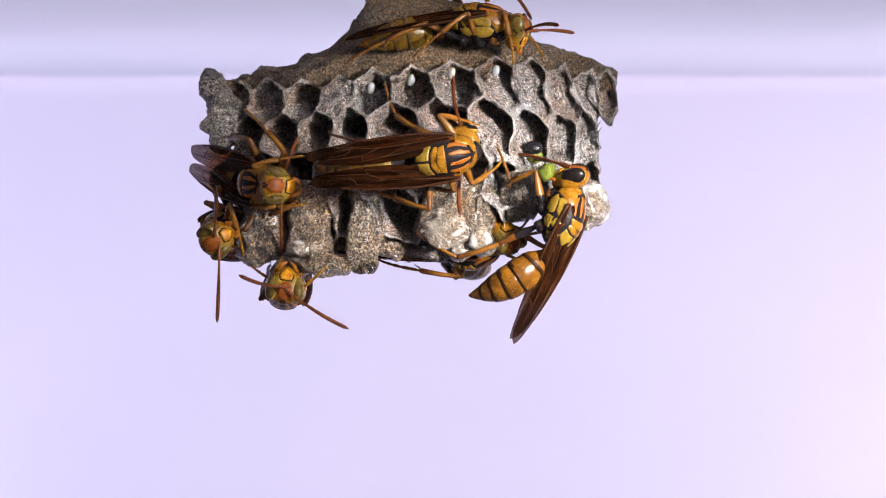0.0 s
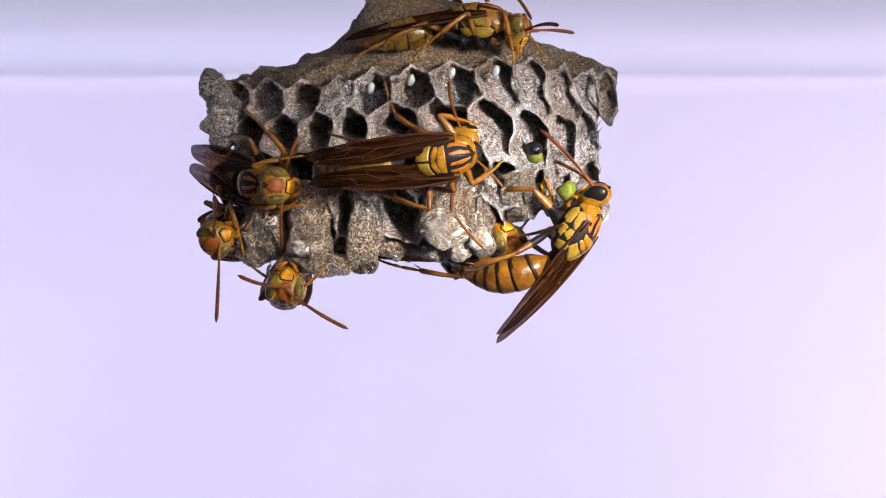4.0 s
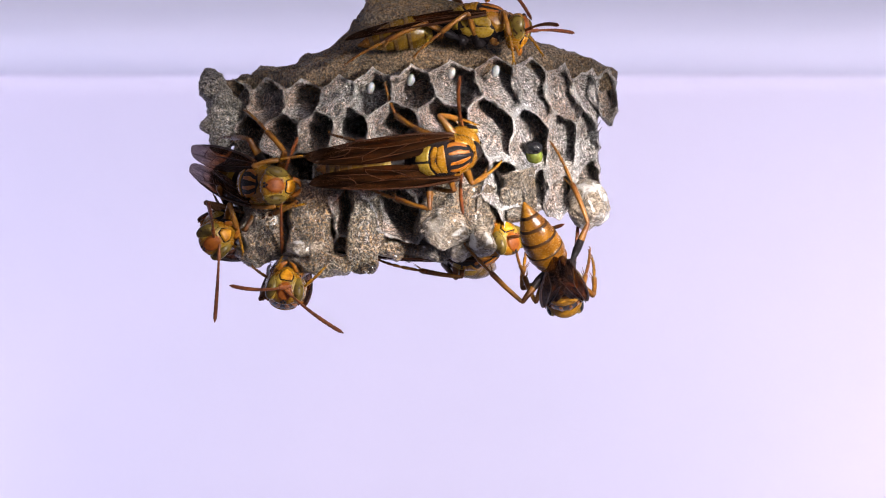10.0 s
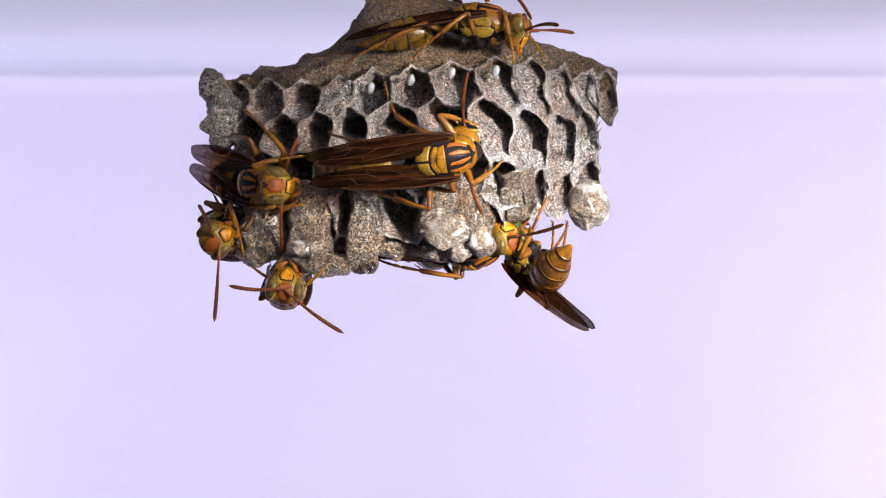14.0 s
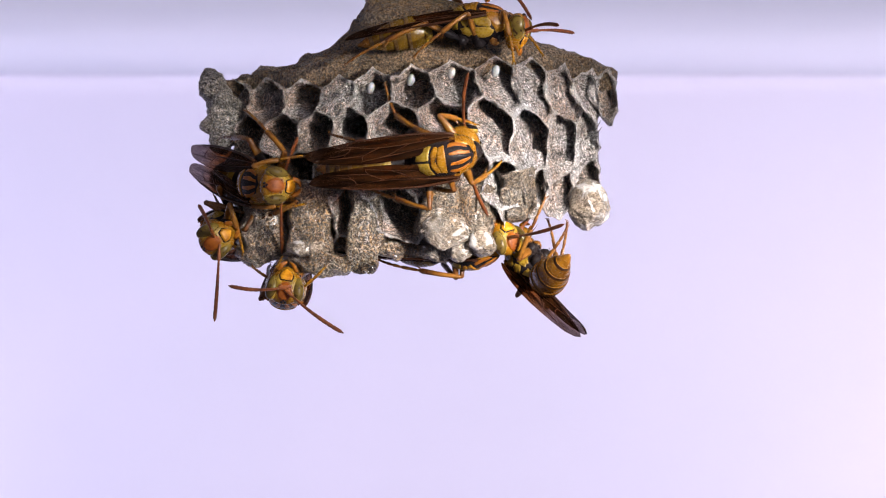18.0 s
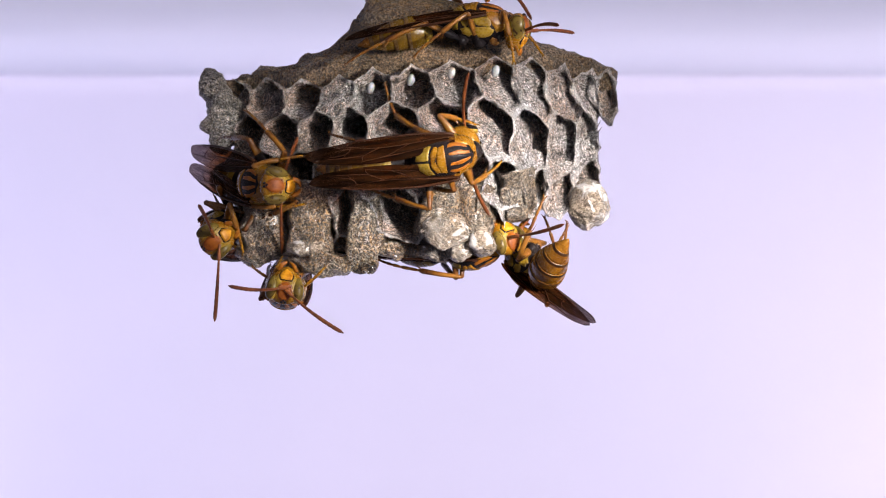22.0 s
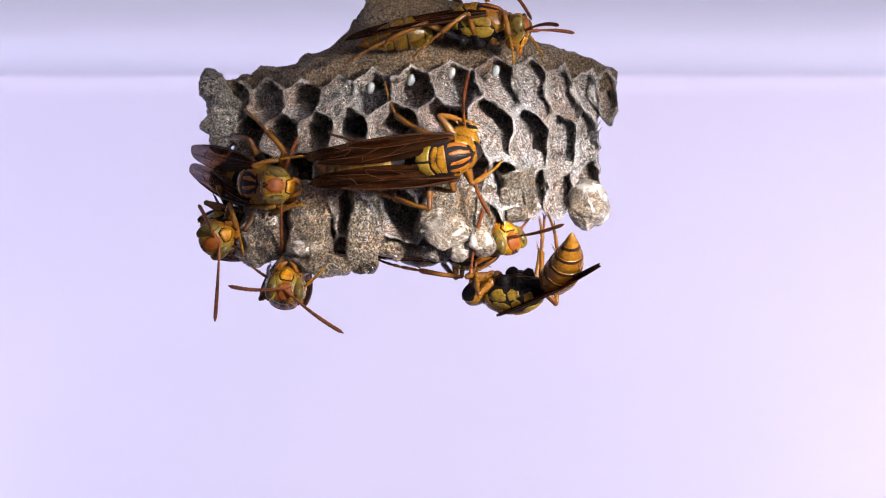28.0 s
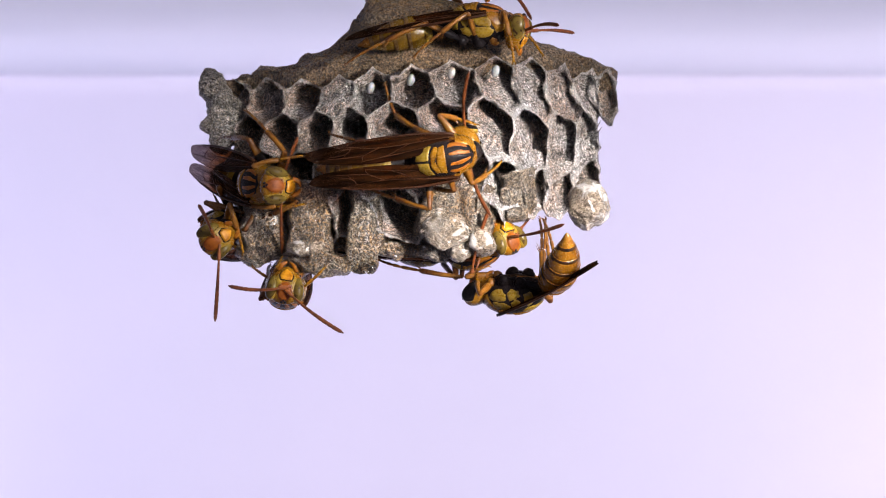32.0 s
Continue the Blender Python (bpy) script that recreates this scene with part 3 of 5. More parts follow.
# ---- setting ----
def room():
    """A wall and a ceiling that meet in a small cove; the comb hangs from the ceiling."""
    y0, z0, r = 449.0, 64.6, 7.0
    for name, mat, prof in (("wall_back", WALL, [(y0, -700.0), (y0, -210.0)] + [(y0 - r * (1 - math.cos(a)), z0 - r * (1 - math.sin(a))) for a in [math.pi / 2 * i / 10 for i in range(11)]]),
                            ("ceiling", CEILING, [(y0 - r, z0), (300.0, z0), (150.0, z0), (-5.0, z0)])):
        bm = bmesh.new()
        xs = [-740 + 148 * i for i in range(11)]
        n = len(prof)
        grid = [[bm.verts.new((x, y, z)) for x in xs] for y, z in prof]
        out = [[bm.verts.new((x, y + (8 if name == "wall_back" else 0), z + (0 if name == "wall_back" else 8))) for x in xs] for y, z in prof]
        for g in (grid, out):
            for i in range(n - 1):
                for j in range(10):
                    bm.faces.new((g[i][j], g[i + 1][j], g[i + 1][j + 1], g[i][j + 1]))
        for j in range(10):
            bm.faces.new((grid[0][j], grid[0][j + 1], out[0][j + 1], out[0][j]))
            bm.faces.new((grid[-1][j], grid[-1][j + 1], out[-1][j + 1], out[-1][j]))
        for i in range(n - 1):
            bm.faces.new((grid[i][0], grid[i + 1][0], out[i + 1][0], out[i][0]))
            bm.faces.new((grid[i][10], grid[i + 1][10], out[i + 1][10], out[i][10]))
        tagged(part(name, bm, mat), "plain white painted " + ("wall" if name == "wall_back" else "ceiling"), "wall" if name == "wall_back" else "ceiling", "", "structure")


room()

# ---- the comb ----
nest = tagged(new("paper_wasp_nest"), "grey-brown papery wasp comb hanging from the ceiling", "wasp nest")
nest.location = V(-6.6, 17, 64) * MM


def nest_part(name, bm, mat, label="", parent=None):
    ob = part(name, bm, mat, parent or nest, label)
    if parent is None:
        ob.location = nest.location * -1
    return ob


ROW_X = ((407, 470, 535, 595, 655, 725, 800, 880, 940, 995, 1036, 1066), (440, 497, 558, 612, 692, 792, 882, 952, 1012, 1052),
         (405, 462, 525, 583, 648, 738, 830, 884, 937, 988, 1034), (432, 490, 548, 608, 690, 778, 852, 915, 975, 1025))
ROW_Y = ((180, 176, 180, 166, 161, 154, 147, 139, 148, 164, 168, 164), (250, 245, 240, 235, 226, 213, 221, 265, 278, 240),
         (310, 310, 312, 305, 300, 295, 300, 342, 355, 364, 330), (380, 385, 390, 385, 385, 385, 390, 395, 400, 400))


def grid_at(r, i):
    """The middle of a cell's mouth: rows from the upper rim down, along an uneven hexagonal lattice."""
    rr, n = min(max(r, 0), 3), len(ROW_X[min(max(r, 0), 3)])
    j = min(max(i, 0), n - 1)
    px, py = ROW_X[rr][j] + (i - j) * (28 if r == 1 and i > j else 45), ROW_Y[rr][j] + abs(i - j) * 6
    if r < 0:
        px, py = ROW_X[0][min(max(i, 0), 11)] + (33 if r == -1 else 0) + (i - min(max(i, 0), 11)) * 45, ROW_Y[0][min(max(i, 0), 11)] - (58 if i < 3 else 68)
    if r > 3:
        py += 75 * (r - 3)
        px += 28 * (r - 3)
    u = (px - 745) / 350
    y = 13.5 * abs(u) ** 2.6 + (3.0, 0.8, 0.0, 0.6)[rr] + (4.5 if r < 0 else 0) + (3 if r > 3 else 0)
    k = 0.07 * (1 + y / 220)
    return V((px - 784) * k, y, (441 - py) * k)


def near(r, i):
    """The six neighbours of a cell, in order round it."""
    o = 0 if r % 2 == 0 else 1
    return [(r, i + 1), (r - 1, i + o), (r - 1, i + o - 1), (r, i - 1), (r + 1, i + o - 1), (r + 1, i + o)]


def wob(p, f, a):
    return noise.noise_vector(p * f) * a


def make_cell(r, i, depth, lift, rng=random.Random(3)):
    c = grid_at(r, i)
    ns = [grid_at(*q) for q in near(r, i)]
    corner = [(c + ns[k] + ns[(k + 1) % 6]) / 3 for k in range(6)]
    out = V(0, 0, 0)
    for k in range(6):
        out += (corner[k] - c).cross(corner[(k + 1) % 6] - c)
    out.normalize()
    if out.y > 0:
        out = -out
    side = min(1, max(0, (c.x + 2) / 14))
    into = (out * -0.35 + V((0.22 + 0.10 * side) * (0.3 if i == len(ROW_X[r]) - 1 else 1.0), 0.62, lift + (0.30 if r else 0.12) * side)).normalized() * rng.uniform(0.92, 1.08)
    n = 15
    loop = []
    for k in range(6):
        for s in range(n):
            loop.append((corner[k].lerp(corner[(k + 1) % 6], s / n), min(s, n - s) / n * 2))
    mean = sum((p - c).length for p, _ in loop) / len(loop)
    bm = bmesh.new()
    rows, levels = [], []

    def ring(inset, round_, deep, scale=1.0, dip=0.0, amp=0.18, level=None):
        row = []
        for p, e in loop:
            d = p - c
            l = d.length
            l = l + (mean - l) * round_ - inset
            q = c + d.normalized() * l * scale + into * (deep + dip * math.sin(e * math.pi / 2) ** 2)
            ply = noise.noise(V(deep * 1.7 + c.x, c.z, e)) * 0.09 + noise.noise(q * 3.2) * 0.07
            q += wob(q, 0.9, amp) + wob(q, 0.28, 0.55) * (1 if deep < 3 else 0.7) + into * (noise.noise(q * 0.7 + V(9, 0, 0)) * 0.5 + noise.noise(q * 1.9) * 0.22) * (1.0 if deep < 0.6 else 0.15)
            q += d.normalized() * ply * (1.0 if deep > 0.3 else 0.5)
            row.append(bm.verts.new(q))
        rows.append(row)
        levels.append(deep if level is None else level)

    skirt = depth * 0.9 if depth else 3
    for f in (1.0, 0.85, 0.7, 0.57, 0.45, 0.33, 0.22, 0.14, 0.08):
        ring(0.02, 0.0, skirt * f, 1.0 - 0.10 * f, level=-skirt * f)
    ring(0.0, 0.02, 0.05, 1.0, 0.5)
    ring(0.03, 0.14, -0.08, 1.0, 0.5, 0.22)
    ring(0.07, 0.26, -0.02, 1.0, 0.5)
    ring(0.09, 0.36, 0.4, 1.0, 0.4)
    for f in (0.08, 0.12, 0.16, 0.2, 0.25, 0.3, 0.36, 0.42, 0.48, 0.54, 0.6, 0.67, 0.75, 0.82, 0.9, 0.96):
        if depth * f > 0.45:
            ring(0.10 + 0.2 * f, 0.38 + 0.4 * f, depth * f, 1.0 - 0.08 * f, 0, 0.3)
    ring(0.4, 0.9, depth, 0.75), ring(0.4, 0.9, depth * 1.04, 0.5), ring(0.4, 0.9, depth * 1.06, 0.2)
    m = len(loop)
    uv = bm.loops.layers.uv.new("laid")
    base = rng.uniform(0, 90)
    for i, (a, b) in enumerate(zip(rows, rows[1:])):
        for j in range(m):
            f = bm.faces.new((a[j], a[(j + 1) % m], b[(j + 1) % m], b[j]))
            for lp, (u, v) in zip(f.loops, ((j, i), (j + 1, i), (j + 1, i + 1), (j, i + 1))):
                if i > len(rows) - 5:
                    d = lp.vert.co - c
                    lp[uv].uv = base + d.x + 0.3 * d.z, 40 + base + d.z - 0.3 * d.x
                else:
                    lp[uv].uv = base + u / m * mean * 6.0, levels[v]
    for lp in bm.faces.new(rows[-1]).loops:
        lp[uv].uv = base + lp.vert.co.x - c.x, 40 + base + lp.vert.co.z - c.z
    nest_part("cell", bm, PAPER)
    return c, into


def tube_cell(px, top, bottom, y, rad, cap, turn=0.3):
    """An old, long cell seen from outside: a bumpy six-sided tube with raised seams, closed below."""
    bm = bmesh.new()
    m, n = 60, 40
    rows = []
    uv = bm.loops.layers.uv.new("laid")
    for i in range(n + 1):
        f = i / n
        row = []
        for j in range(m):
            w = 2 * math.pi * j / m
            off = (w + turn) % (math.pi / 3) - math.pi / 6
            seam = max(0.0, 1 - (math.pi / 6 - abs(off)) / 0.16)
            rr = rad * (0.86 / max(math.cos(off), 0.6) + 0.035 * seam) * (1 + 0.04 * math.sin(f * 9 + px))
            if cap and f > 0.82:
                rr *= math.sqrt(max(0.0, 1 - ((f - 0.82) / 0.185) ** 2))
            q = V(px + rr * math.cos(w), y + rr * math.sin(w), top + (bottom - top) * f)
            q += wob(q, 0.33, 0.9) + wob(q, 1.0, 0.3) + wob(q, 2.6, 0.13)
            row.append(bm.verts.new(q))
        rows.append(row)
    for i, (a, b) in enumerate(zip(rows, rows[1:])):
        for j in range(m):
            f = bm.faces.new((a[j], a[(j + 1) % m], b[(j + 1) % m], b[j]))
            for lp, (u, v) in zip(f.loops, ((j, i), (j + 1, i), (j + 1, i + 1), (j, i + 1))):
                lp[uv].uv = px * 3 + u / m * rad * 6.0, px + v / n * abs(top - bottom)
    bm.faces.new(rows[0]), bm.faces.new(rows[-1])
    return nest_part("cell", bm, OLD_PAPER, "long old paper cell")


def cocoon_cap(c, r, label="domed cream silk cocoon cap", mat=None):
    bm = bmesh.new()
    bmesh.ops.create_icosphere(bm, subdivisions=5, radius=1)
    for v in bm.verts:
        q = V(v.co.x * r[0], v.co.y * r[1], v.co.z * r[2]) + c
        v.co = q + wob(q, 0.4, 0.7) + wob(q, 1.1, 0.25) + wob(q, 2.6, 0.08)
    return nest_part("cocoon_cap", bm, mat or SILK, label)


for r, n in ((0, 12), (1, 10), (2, 11), (3, 7)):
    for i in range(n):
        make_cell(r, i, 0.7 if (r, i) == (0, 3) else 1.6 if (r, i) == (0, 0) else 2.6 if (r, i) == (0, 1) else (4.6, 6.5, 7.0, 7.0)[r] * (0.62 if i > 7 else 1.25 if r == 1 and i > 2 else 1.0), 0.12 if r == 1 and 3 <= i <= 5 else (0.06, 0.56, 0.55, 0.40)[r])


RIDGE = ((-34.0, 21.5), (-29.1, 23.0), (-20.5, 24.6), (-15.3, 26.8), (-12.6, 29.8), (-10.4, 33.0), (-8.2, 35.6), (-3.5, 35.4), (0.0, 33.6), (4.0, 31.6), (11.4, 28.0), (20.0, 25.2), (24.0, 23.8), (30.0, 23.0))
BROW = ((-34.0, 21.6), (-26.0, 22.8), (-18.0, 23.0), (-9.5, 24.0), (-4.3, 25.0), (1.2, 25.2), (7.0, 25.8), (11.5, 25.1), (19.0, 23.8), (30.0, 22.6))


def along(table, x):
    """The height on a polyline of (x, z)."""
    for (xa, za), (xb, zb) in zip(table, table[1:]):
        if x <= xb:
            return za + (zb - za) * min(1, max(0, (x - xa) / (xb - xa)))
    return table[-1][1]


def comb_back():
    """The comb's upper side: a low ridge with a lobed front edge that rises to a stout neck."""
    bm = bmesh.new()
    m, n = 120, 44
    c = V(-6.6, 18.0, 0)
    rows = []
    for i in range(n + 1):
        f = i / n
        row = []
        for j in range(m):
            w = 2 * math.pi * j / m
            p, q = f * math.cos(w), f * math.sin(w)
            g = min(1.0, abs(q) / max(math.sqrt(max(0.0, 1 - p * p)), 1e-3))
            x = c.x + p * (29.5 if p > 0 else 24.4)
            px = x / 0.0735 + 784
            front = 13.5 * abs((px - 745) / 350) ** 2.6 + 7.6
            y = c.y + (14.0 * g if q > 0 else (min(front, 17.5) - c.y) * g)
            low = along(BROW, x) if q < 0 else 22.5
            z = low + (along(RIDGE, x) - low) * math.cos(g * math.pi / 2) ** 0.85
            o = V(x, y, z)
            fade = min(1, f * 3)
            o += (wob(o, 0.22, 1.1) * (1 - 0.6 * g) + wob(o, 0.6, 0.6) + wob(o, 1.3, 0.3)) * fade + wob(o, 3.0, 0.1)
            row.append(bm.verts.new(o))
        rows.append(row)
    for i, (d, s) in enumerate(((1.0, 0.997), (2.2, 0.985), (2.5, 0.93), (2.6, 0.7))):
        rows.append([bm.verts.new(V(c.x + (v.co.x - c.x) * s, c.y + (v.co.y - c.y) * s, v.co.z - d)) for v in rows[n]])
    for a, b in zip(rows, rows[1:]):
        for j in range(m):
            bm.faces.new((a[j], b[j], b[(j + 1) % m], a[(j + 1) % m]))
    bm.faces.new(rows[-1])
    nest_part("comb_back", bm, BACK_PAPER, "brown weathered back of the comb")
    bm = bmesh.new()
    levels = [30 + 0.9 * k for k in range(40)]
    loft(bm, [c + V(0.5 * math.sin(z * 0.3), 0.4 * math.cos(z * 0.23), z) for z in levels], [3.3 + 0.5 * noise.noise(V(z * 0.3, 1, 2)) + 2.6 * max(0.0, (z - 58) / 7) ** 2 for z in levels], 28)
    for v in bm.verts:
        v.co += wob(v.co, 0.5, 0.5) + wob(v.co, 1.5, 0.25)
    nest_part("stalk", bm, BACK_PAPER, "thick brown paper stalk fixed to the ceiling")


comb_back()
tube_cell(-22.3, 8.0, -1.5, 5.5, 3.4, True)
tube_cell(-17.0, 8.0, -2.0, 3.6, 3.1, True)
tube_cell(-10.0, 8.0, -2.2, 3.2, 2.3, True)
tube_cell(0.3, 8.0, 1.0, 2.6, 3.9, True)
tube_cell(4.3, 8.0, -0.6, 3.6, 2.5, True)
tube_cell(9.5, 10.0, 3.5, 4.6, 2.6, True)
tube_cell(-4.0, 6.0, -1.2, 11.5, 4.0, True)
tube_cell(-13.2, 6.0, -1.6, 11.5, 3.6, True)
cocoon_cap(V(0.1, 1.5, 2.6), (2.9, 3.0, 2.7))
cocoon_cap(V(4.6, 1.9, 1.0), (2.1, 2.3, 2.1))
cocoon_cap(V(4.3, 2.6, 3.9), (1.9, 1.9, 1.5), "tan closed end of a cell", DAMP_PAPER)
cocoon_cap(V(18.60, 8.40, 5.72), (2.7, 3.0, 3.3))
cocoon_cap(V(2.0, 2.6, -0.1), (1.5, 2.2, 1.6), "clear grey silk cocoon cap")

for c, size in ((V(-30.66, 15.00, 21.61), (1.9, 3.0, 2.2)), (V(-29.25, 14.50, 18.73), (1.9, 2.6, 3.0)), (V(-30.73, 15.00, 16.52), (1.2, 2.4, 1.0)), (V(-29.31, 15.00, 15.03), (1.6, 2.6, 2.4)), (V(-28.11, 15.00, 16.97), (2.2, 2.4, 3.4))):
    cocoon_cap(c, size, "ragged outer edge of the comb", EDGE_PAPER)
rng = random.Random(11)
for k in range(4):
    a = V(18.9, 9.00, 14.79) + V(rng.uniform(-0.6, 0.5), rng.uniform(-1.5, 1.5), -0.32 * k * rng.uniform(0.4, 1.2))
    d = V(rng.uniform(0.5, 1), rng.uniform(-0.7, 0.2), rng.uniform(-0.3, 0.9))
    bm = bmesh.new()
    loft(bm, spline([a, a + d * 0.8, a + d * 1.5 + V(0, 0, 0.4), a + d * 2.0 + V(0.1, 0, 1.0)], 8), [0.3, 0.32, 0.3, 0.28, 0.24, 0.2, 0.14, 0.09, 0.03], 7, 0.35)
    nest_part("paper_shred", bm, EDGE_PAPER, "torn shred of paper on the comb's edge")

cocoon_cap(V(-17.43, 1.80, 0.21), (2.3, 1.5, 1.0), "cream torn silk cocoon cap")
for c, size in ((V(-13.83, 4.00, -2.07), (3.0, 2.4, 1.5)), (V(-5.67, 5.50, 0.07), (3.4, 2.2, 1.5)), (V(-10.38, 3.40, -1.49), (2.2, 2.0, 1.5)), (V(-23.66, 6.00, -0.43), (3.0, 2.2, 1.5)), (V(-1.36, 5.00, -0.21), (3.4, 2.2, 1.4)), (V(-17.03, 4.00, -1.50), (3.0, 2.0, 1.3))):
    cocoon_cap(c, size, "damp closed end of an old cell", DAMP_PAPER)

for p in (V(-9.19, 5.60, 20.46), V(-4.06, 4.00, 21.31), V(1.07, 5.20, 22.28), V(6.67, 5.40, 22.59)):
    bm = bmesh.new()
    ball(bm, V(0, 0, 0), (0.5, 0.5, 0.78), 18, 14, Euler((0.3, 0.25, 0)).to_matrix())
    egg = tagged(part("egg", bm, EGG), "tiny white oval egg stuck inside a paper cell", "insect egg", "eggs in the cells")
    egg.location = p * MM

bm = bmesh.new()
ball(bm, V(0, 0, 0), (0.85, 0.8, 0.85), 24, 18)
drop = tagged(part("water_drop", bm, WATER), "clear water drop hanging under the comb", "water drop")
drop.location = V(-9.07, 1.00, -2.32) * MM


for p, size in ((V(-13.85, -0.20, 1.19), 0.26), (V(-11.51, 0.60, 0.07), 0.22), (V(-14.71, 0.20, -0.98), 0.20), (V(-9.68, 0.50, 0.77), 0.18), (V(-5.95, 2.60, -0.99), 0.24), (V(-15.62, -0.80, 3.56), 0.16), (V(-11.66, 0.80, 2.88), 0.18), (V(-2.40, 1.50, 0.07), 0.24)):
    bm = bmesh.new()
    ball(bm, V(0, 0, 0), (size, size, size * 0.9), 12, 8)
    bead = tagged(part("water_bead", bm, WATER), "tiny clear water bead on the damp paper", "water drop", "water beads on the comb")
    bead.location = p * MM


def felt(count, seed):
    """Loose wood fibres on the paper's front: thin flat curved strips that follow the surface, in swathes."""
    rng = random.Random(seed)
    tris, weight = [], []
    for ob in nest.children:
        if not ob.name.startswith(("cell", "cocoon_cap")):
            continue
        me = ob.data
        share = 0.5 if ob.name.startswith("cocoon_cap") else 1.0
        for f in me.polygons:
            if f.normal.y < 0.35 and len(f.vertices) == 4 or len(f.vertices) == 3:
                pts = [me.vertices[i].co / MM for i in f.vertices]
                if pts[0].y < 16:
                    tris.append((pts, f.normal.copy()))
                    weight.append(f.area * share)
    verts, faces = [], []
    for pts, n in rng.choices(tris, weight, k=count):
        a, b = rng.random(), rng.random()
        p = pts[0].lerp(pts[1], a).lerp(pts[-1].lerp(pts[2], a), b)
        t = n.cross(V(0.13, 0.2, 0.97)).normalized()
        u = n.cross(t)
        w = noise.noise(p * 0.22) * 4.5 + rng.gauss(0, 0.3)
        t, u = t * math.cos(w) + u * math.sin(w), u * math.cos(w) - t * math.sin(w)
        size, half, bow = rng.uniform(0.14, 0.45), rng.uniform(0.012, 0.022), rng.uniform(-0.3, 0.3)
        tip = rng.uniform(-0.03, 0.03)
        k = len(verts)
        for i in range(4):
            x = (i - 1.5) / 1.5 * size
            q = p + t * x + u * bow * (x * x - size * size * 0.5) + n * (0.03 + (tip if i == 3 else 0) - 0.04 * (i == 0))
            wide = half * (0.5 if i in (0, 3) else 1.0)
            verts += [(q - u * wide) * MM, (q + u * wide + n * 0.012) * MM]
        faces += [(k + 2 * i, k + 2 * i + 2, k + 2 * i + 3, k + 2 * i + 1) for i in range(3)]
    me = bpy.data.meshes.new("loose_fibre")
    me.from_pydata(verts, [], faces)
    me.materials.append(FIBRE)
    ob = tagged(new("loose_fibre", me), "pale glossy wood fibres felted into the paper", "", "", "stuff")
    ob.parent = nest
    ob.location = nest.location * -1


felt(45000, 5)


def make_grub(pos, way):
    g = tagged(new("larva"), "green-yellow wasp larva with a black shiny head in its cell", "larva", "larvae in the cells")
    g.matrix_world = basis(pos, way, V(0, 0, 1))
    bm = bmesh.new()
    loft(bm, [V(-6, 0, 0), V(-5, 0, 0), V(-3.8, 0, 0), V(-3, 0, 0), V(-2.2, 0, 0), V(-1.4, 0, 0), V(-0.7, 0, -0.2), V(-0.2, 0, -0.4), V(0, 0, -0.5)],
         [1.05, 1.28, 1.17, 1.28, 1.15, 1.17, 1.0, 0.65, 0.2], 18)
    part("body", bm, GRUB, g)
    bm = bmesh.new()
    ball(bm, V(-0.05, 0, 0.5), (0.80, 1.2, 0.95), 20, 14)
    ball(bm, V(0.2, 0.3, 0.0), (0.3, 0.25, 0.35), 12, 8)
    ball(bm, V(0.2, -0.3, 0.0), (0.3, 0.25, 0.35), 12, 8)
    part("head_capsule", bm, LARVA_HEAD, g, "shiny black head capsule")
    return g


GRUB_A = basis(V(11.40, 4.60, 12.35), V(-0.1, -0.92, 0.38), V(0, 0, 1))
GRUB_B = basis(V(16.24, 5.80, 11.14), V(0.3, -0.9, 0.25), V(0, 0, 1))
grub_a = make_grub(V(11.40, 4.60, 12.35), V(-0.1, -0.92, 0.38))
grub_b = make_grub(V(16.24, 5.80, 11.14), V(0.3, -0.9, 0.25))

# ---- the wasps ----
UPW = V(0, 0, 1)

mid = make_wasp("yellow and orange paper wasp lying along the cells, wings folded", V(0.20, -5.00, 11.25), V(0.97, 0.10, 0.18), V(0, -0.96, -0.24), curl=10, dark_eyes=True, bends=(22, 22))
settle(mid, V(0.3, 0.95, 0.0), V(0.95, -0.3, 0), ((V(-0.221, -0.731, 0.646), V(1, 0, 0)), (V(-0.076, -0.567, -0.820), V(1, 0, 0))),
       (V(-0.98, -0.015, -0.13), V(-0.99, -0.015, -0.06)), V(-0.97, 0.16, -0.07),
       {("front", 1): (V(3.94, 1.00, 15.82), V(-0.6, -0.3, 0.6)), ("middle", 1): (V(-7.61, 3.50, 20.55), V(-0.5, -0.7, -0.2), V(-0.35, 0.25, 0.85)), ("hind", 1): (V(-14.48, 1.00, 14.27), V(0.5, -0.8, -0.2)),
        ("front", -1): (V(7.28, 0.00, 10.36), V(0, -0.6, -0.6)), ("middle", -1): (V(-3.11, 2.00, 7.84), V(0, -0.3, -1)), ("hind", -1): (V(-10.17, 2.00, 7.49), V(0, -0.3, -1))}, V(2.9, 0.2, -4.6))

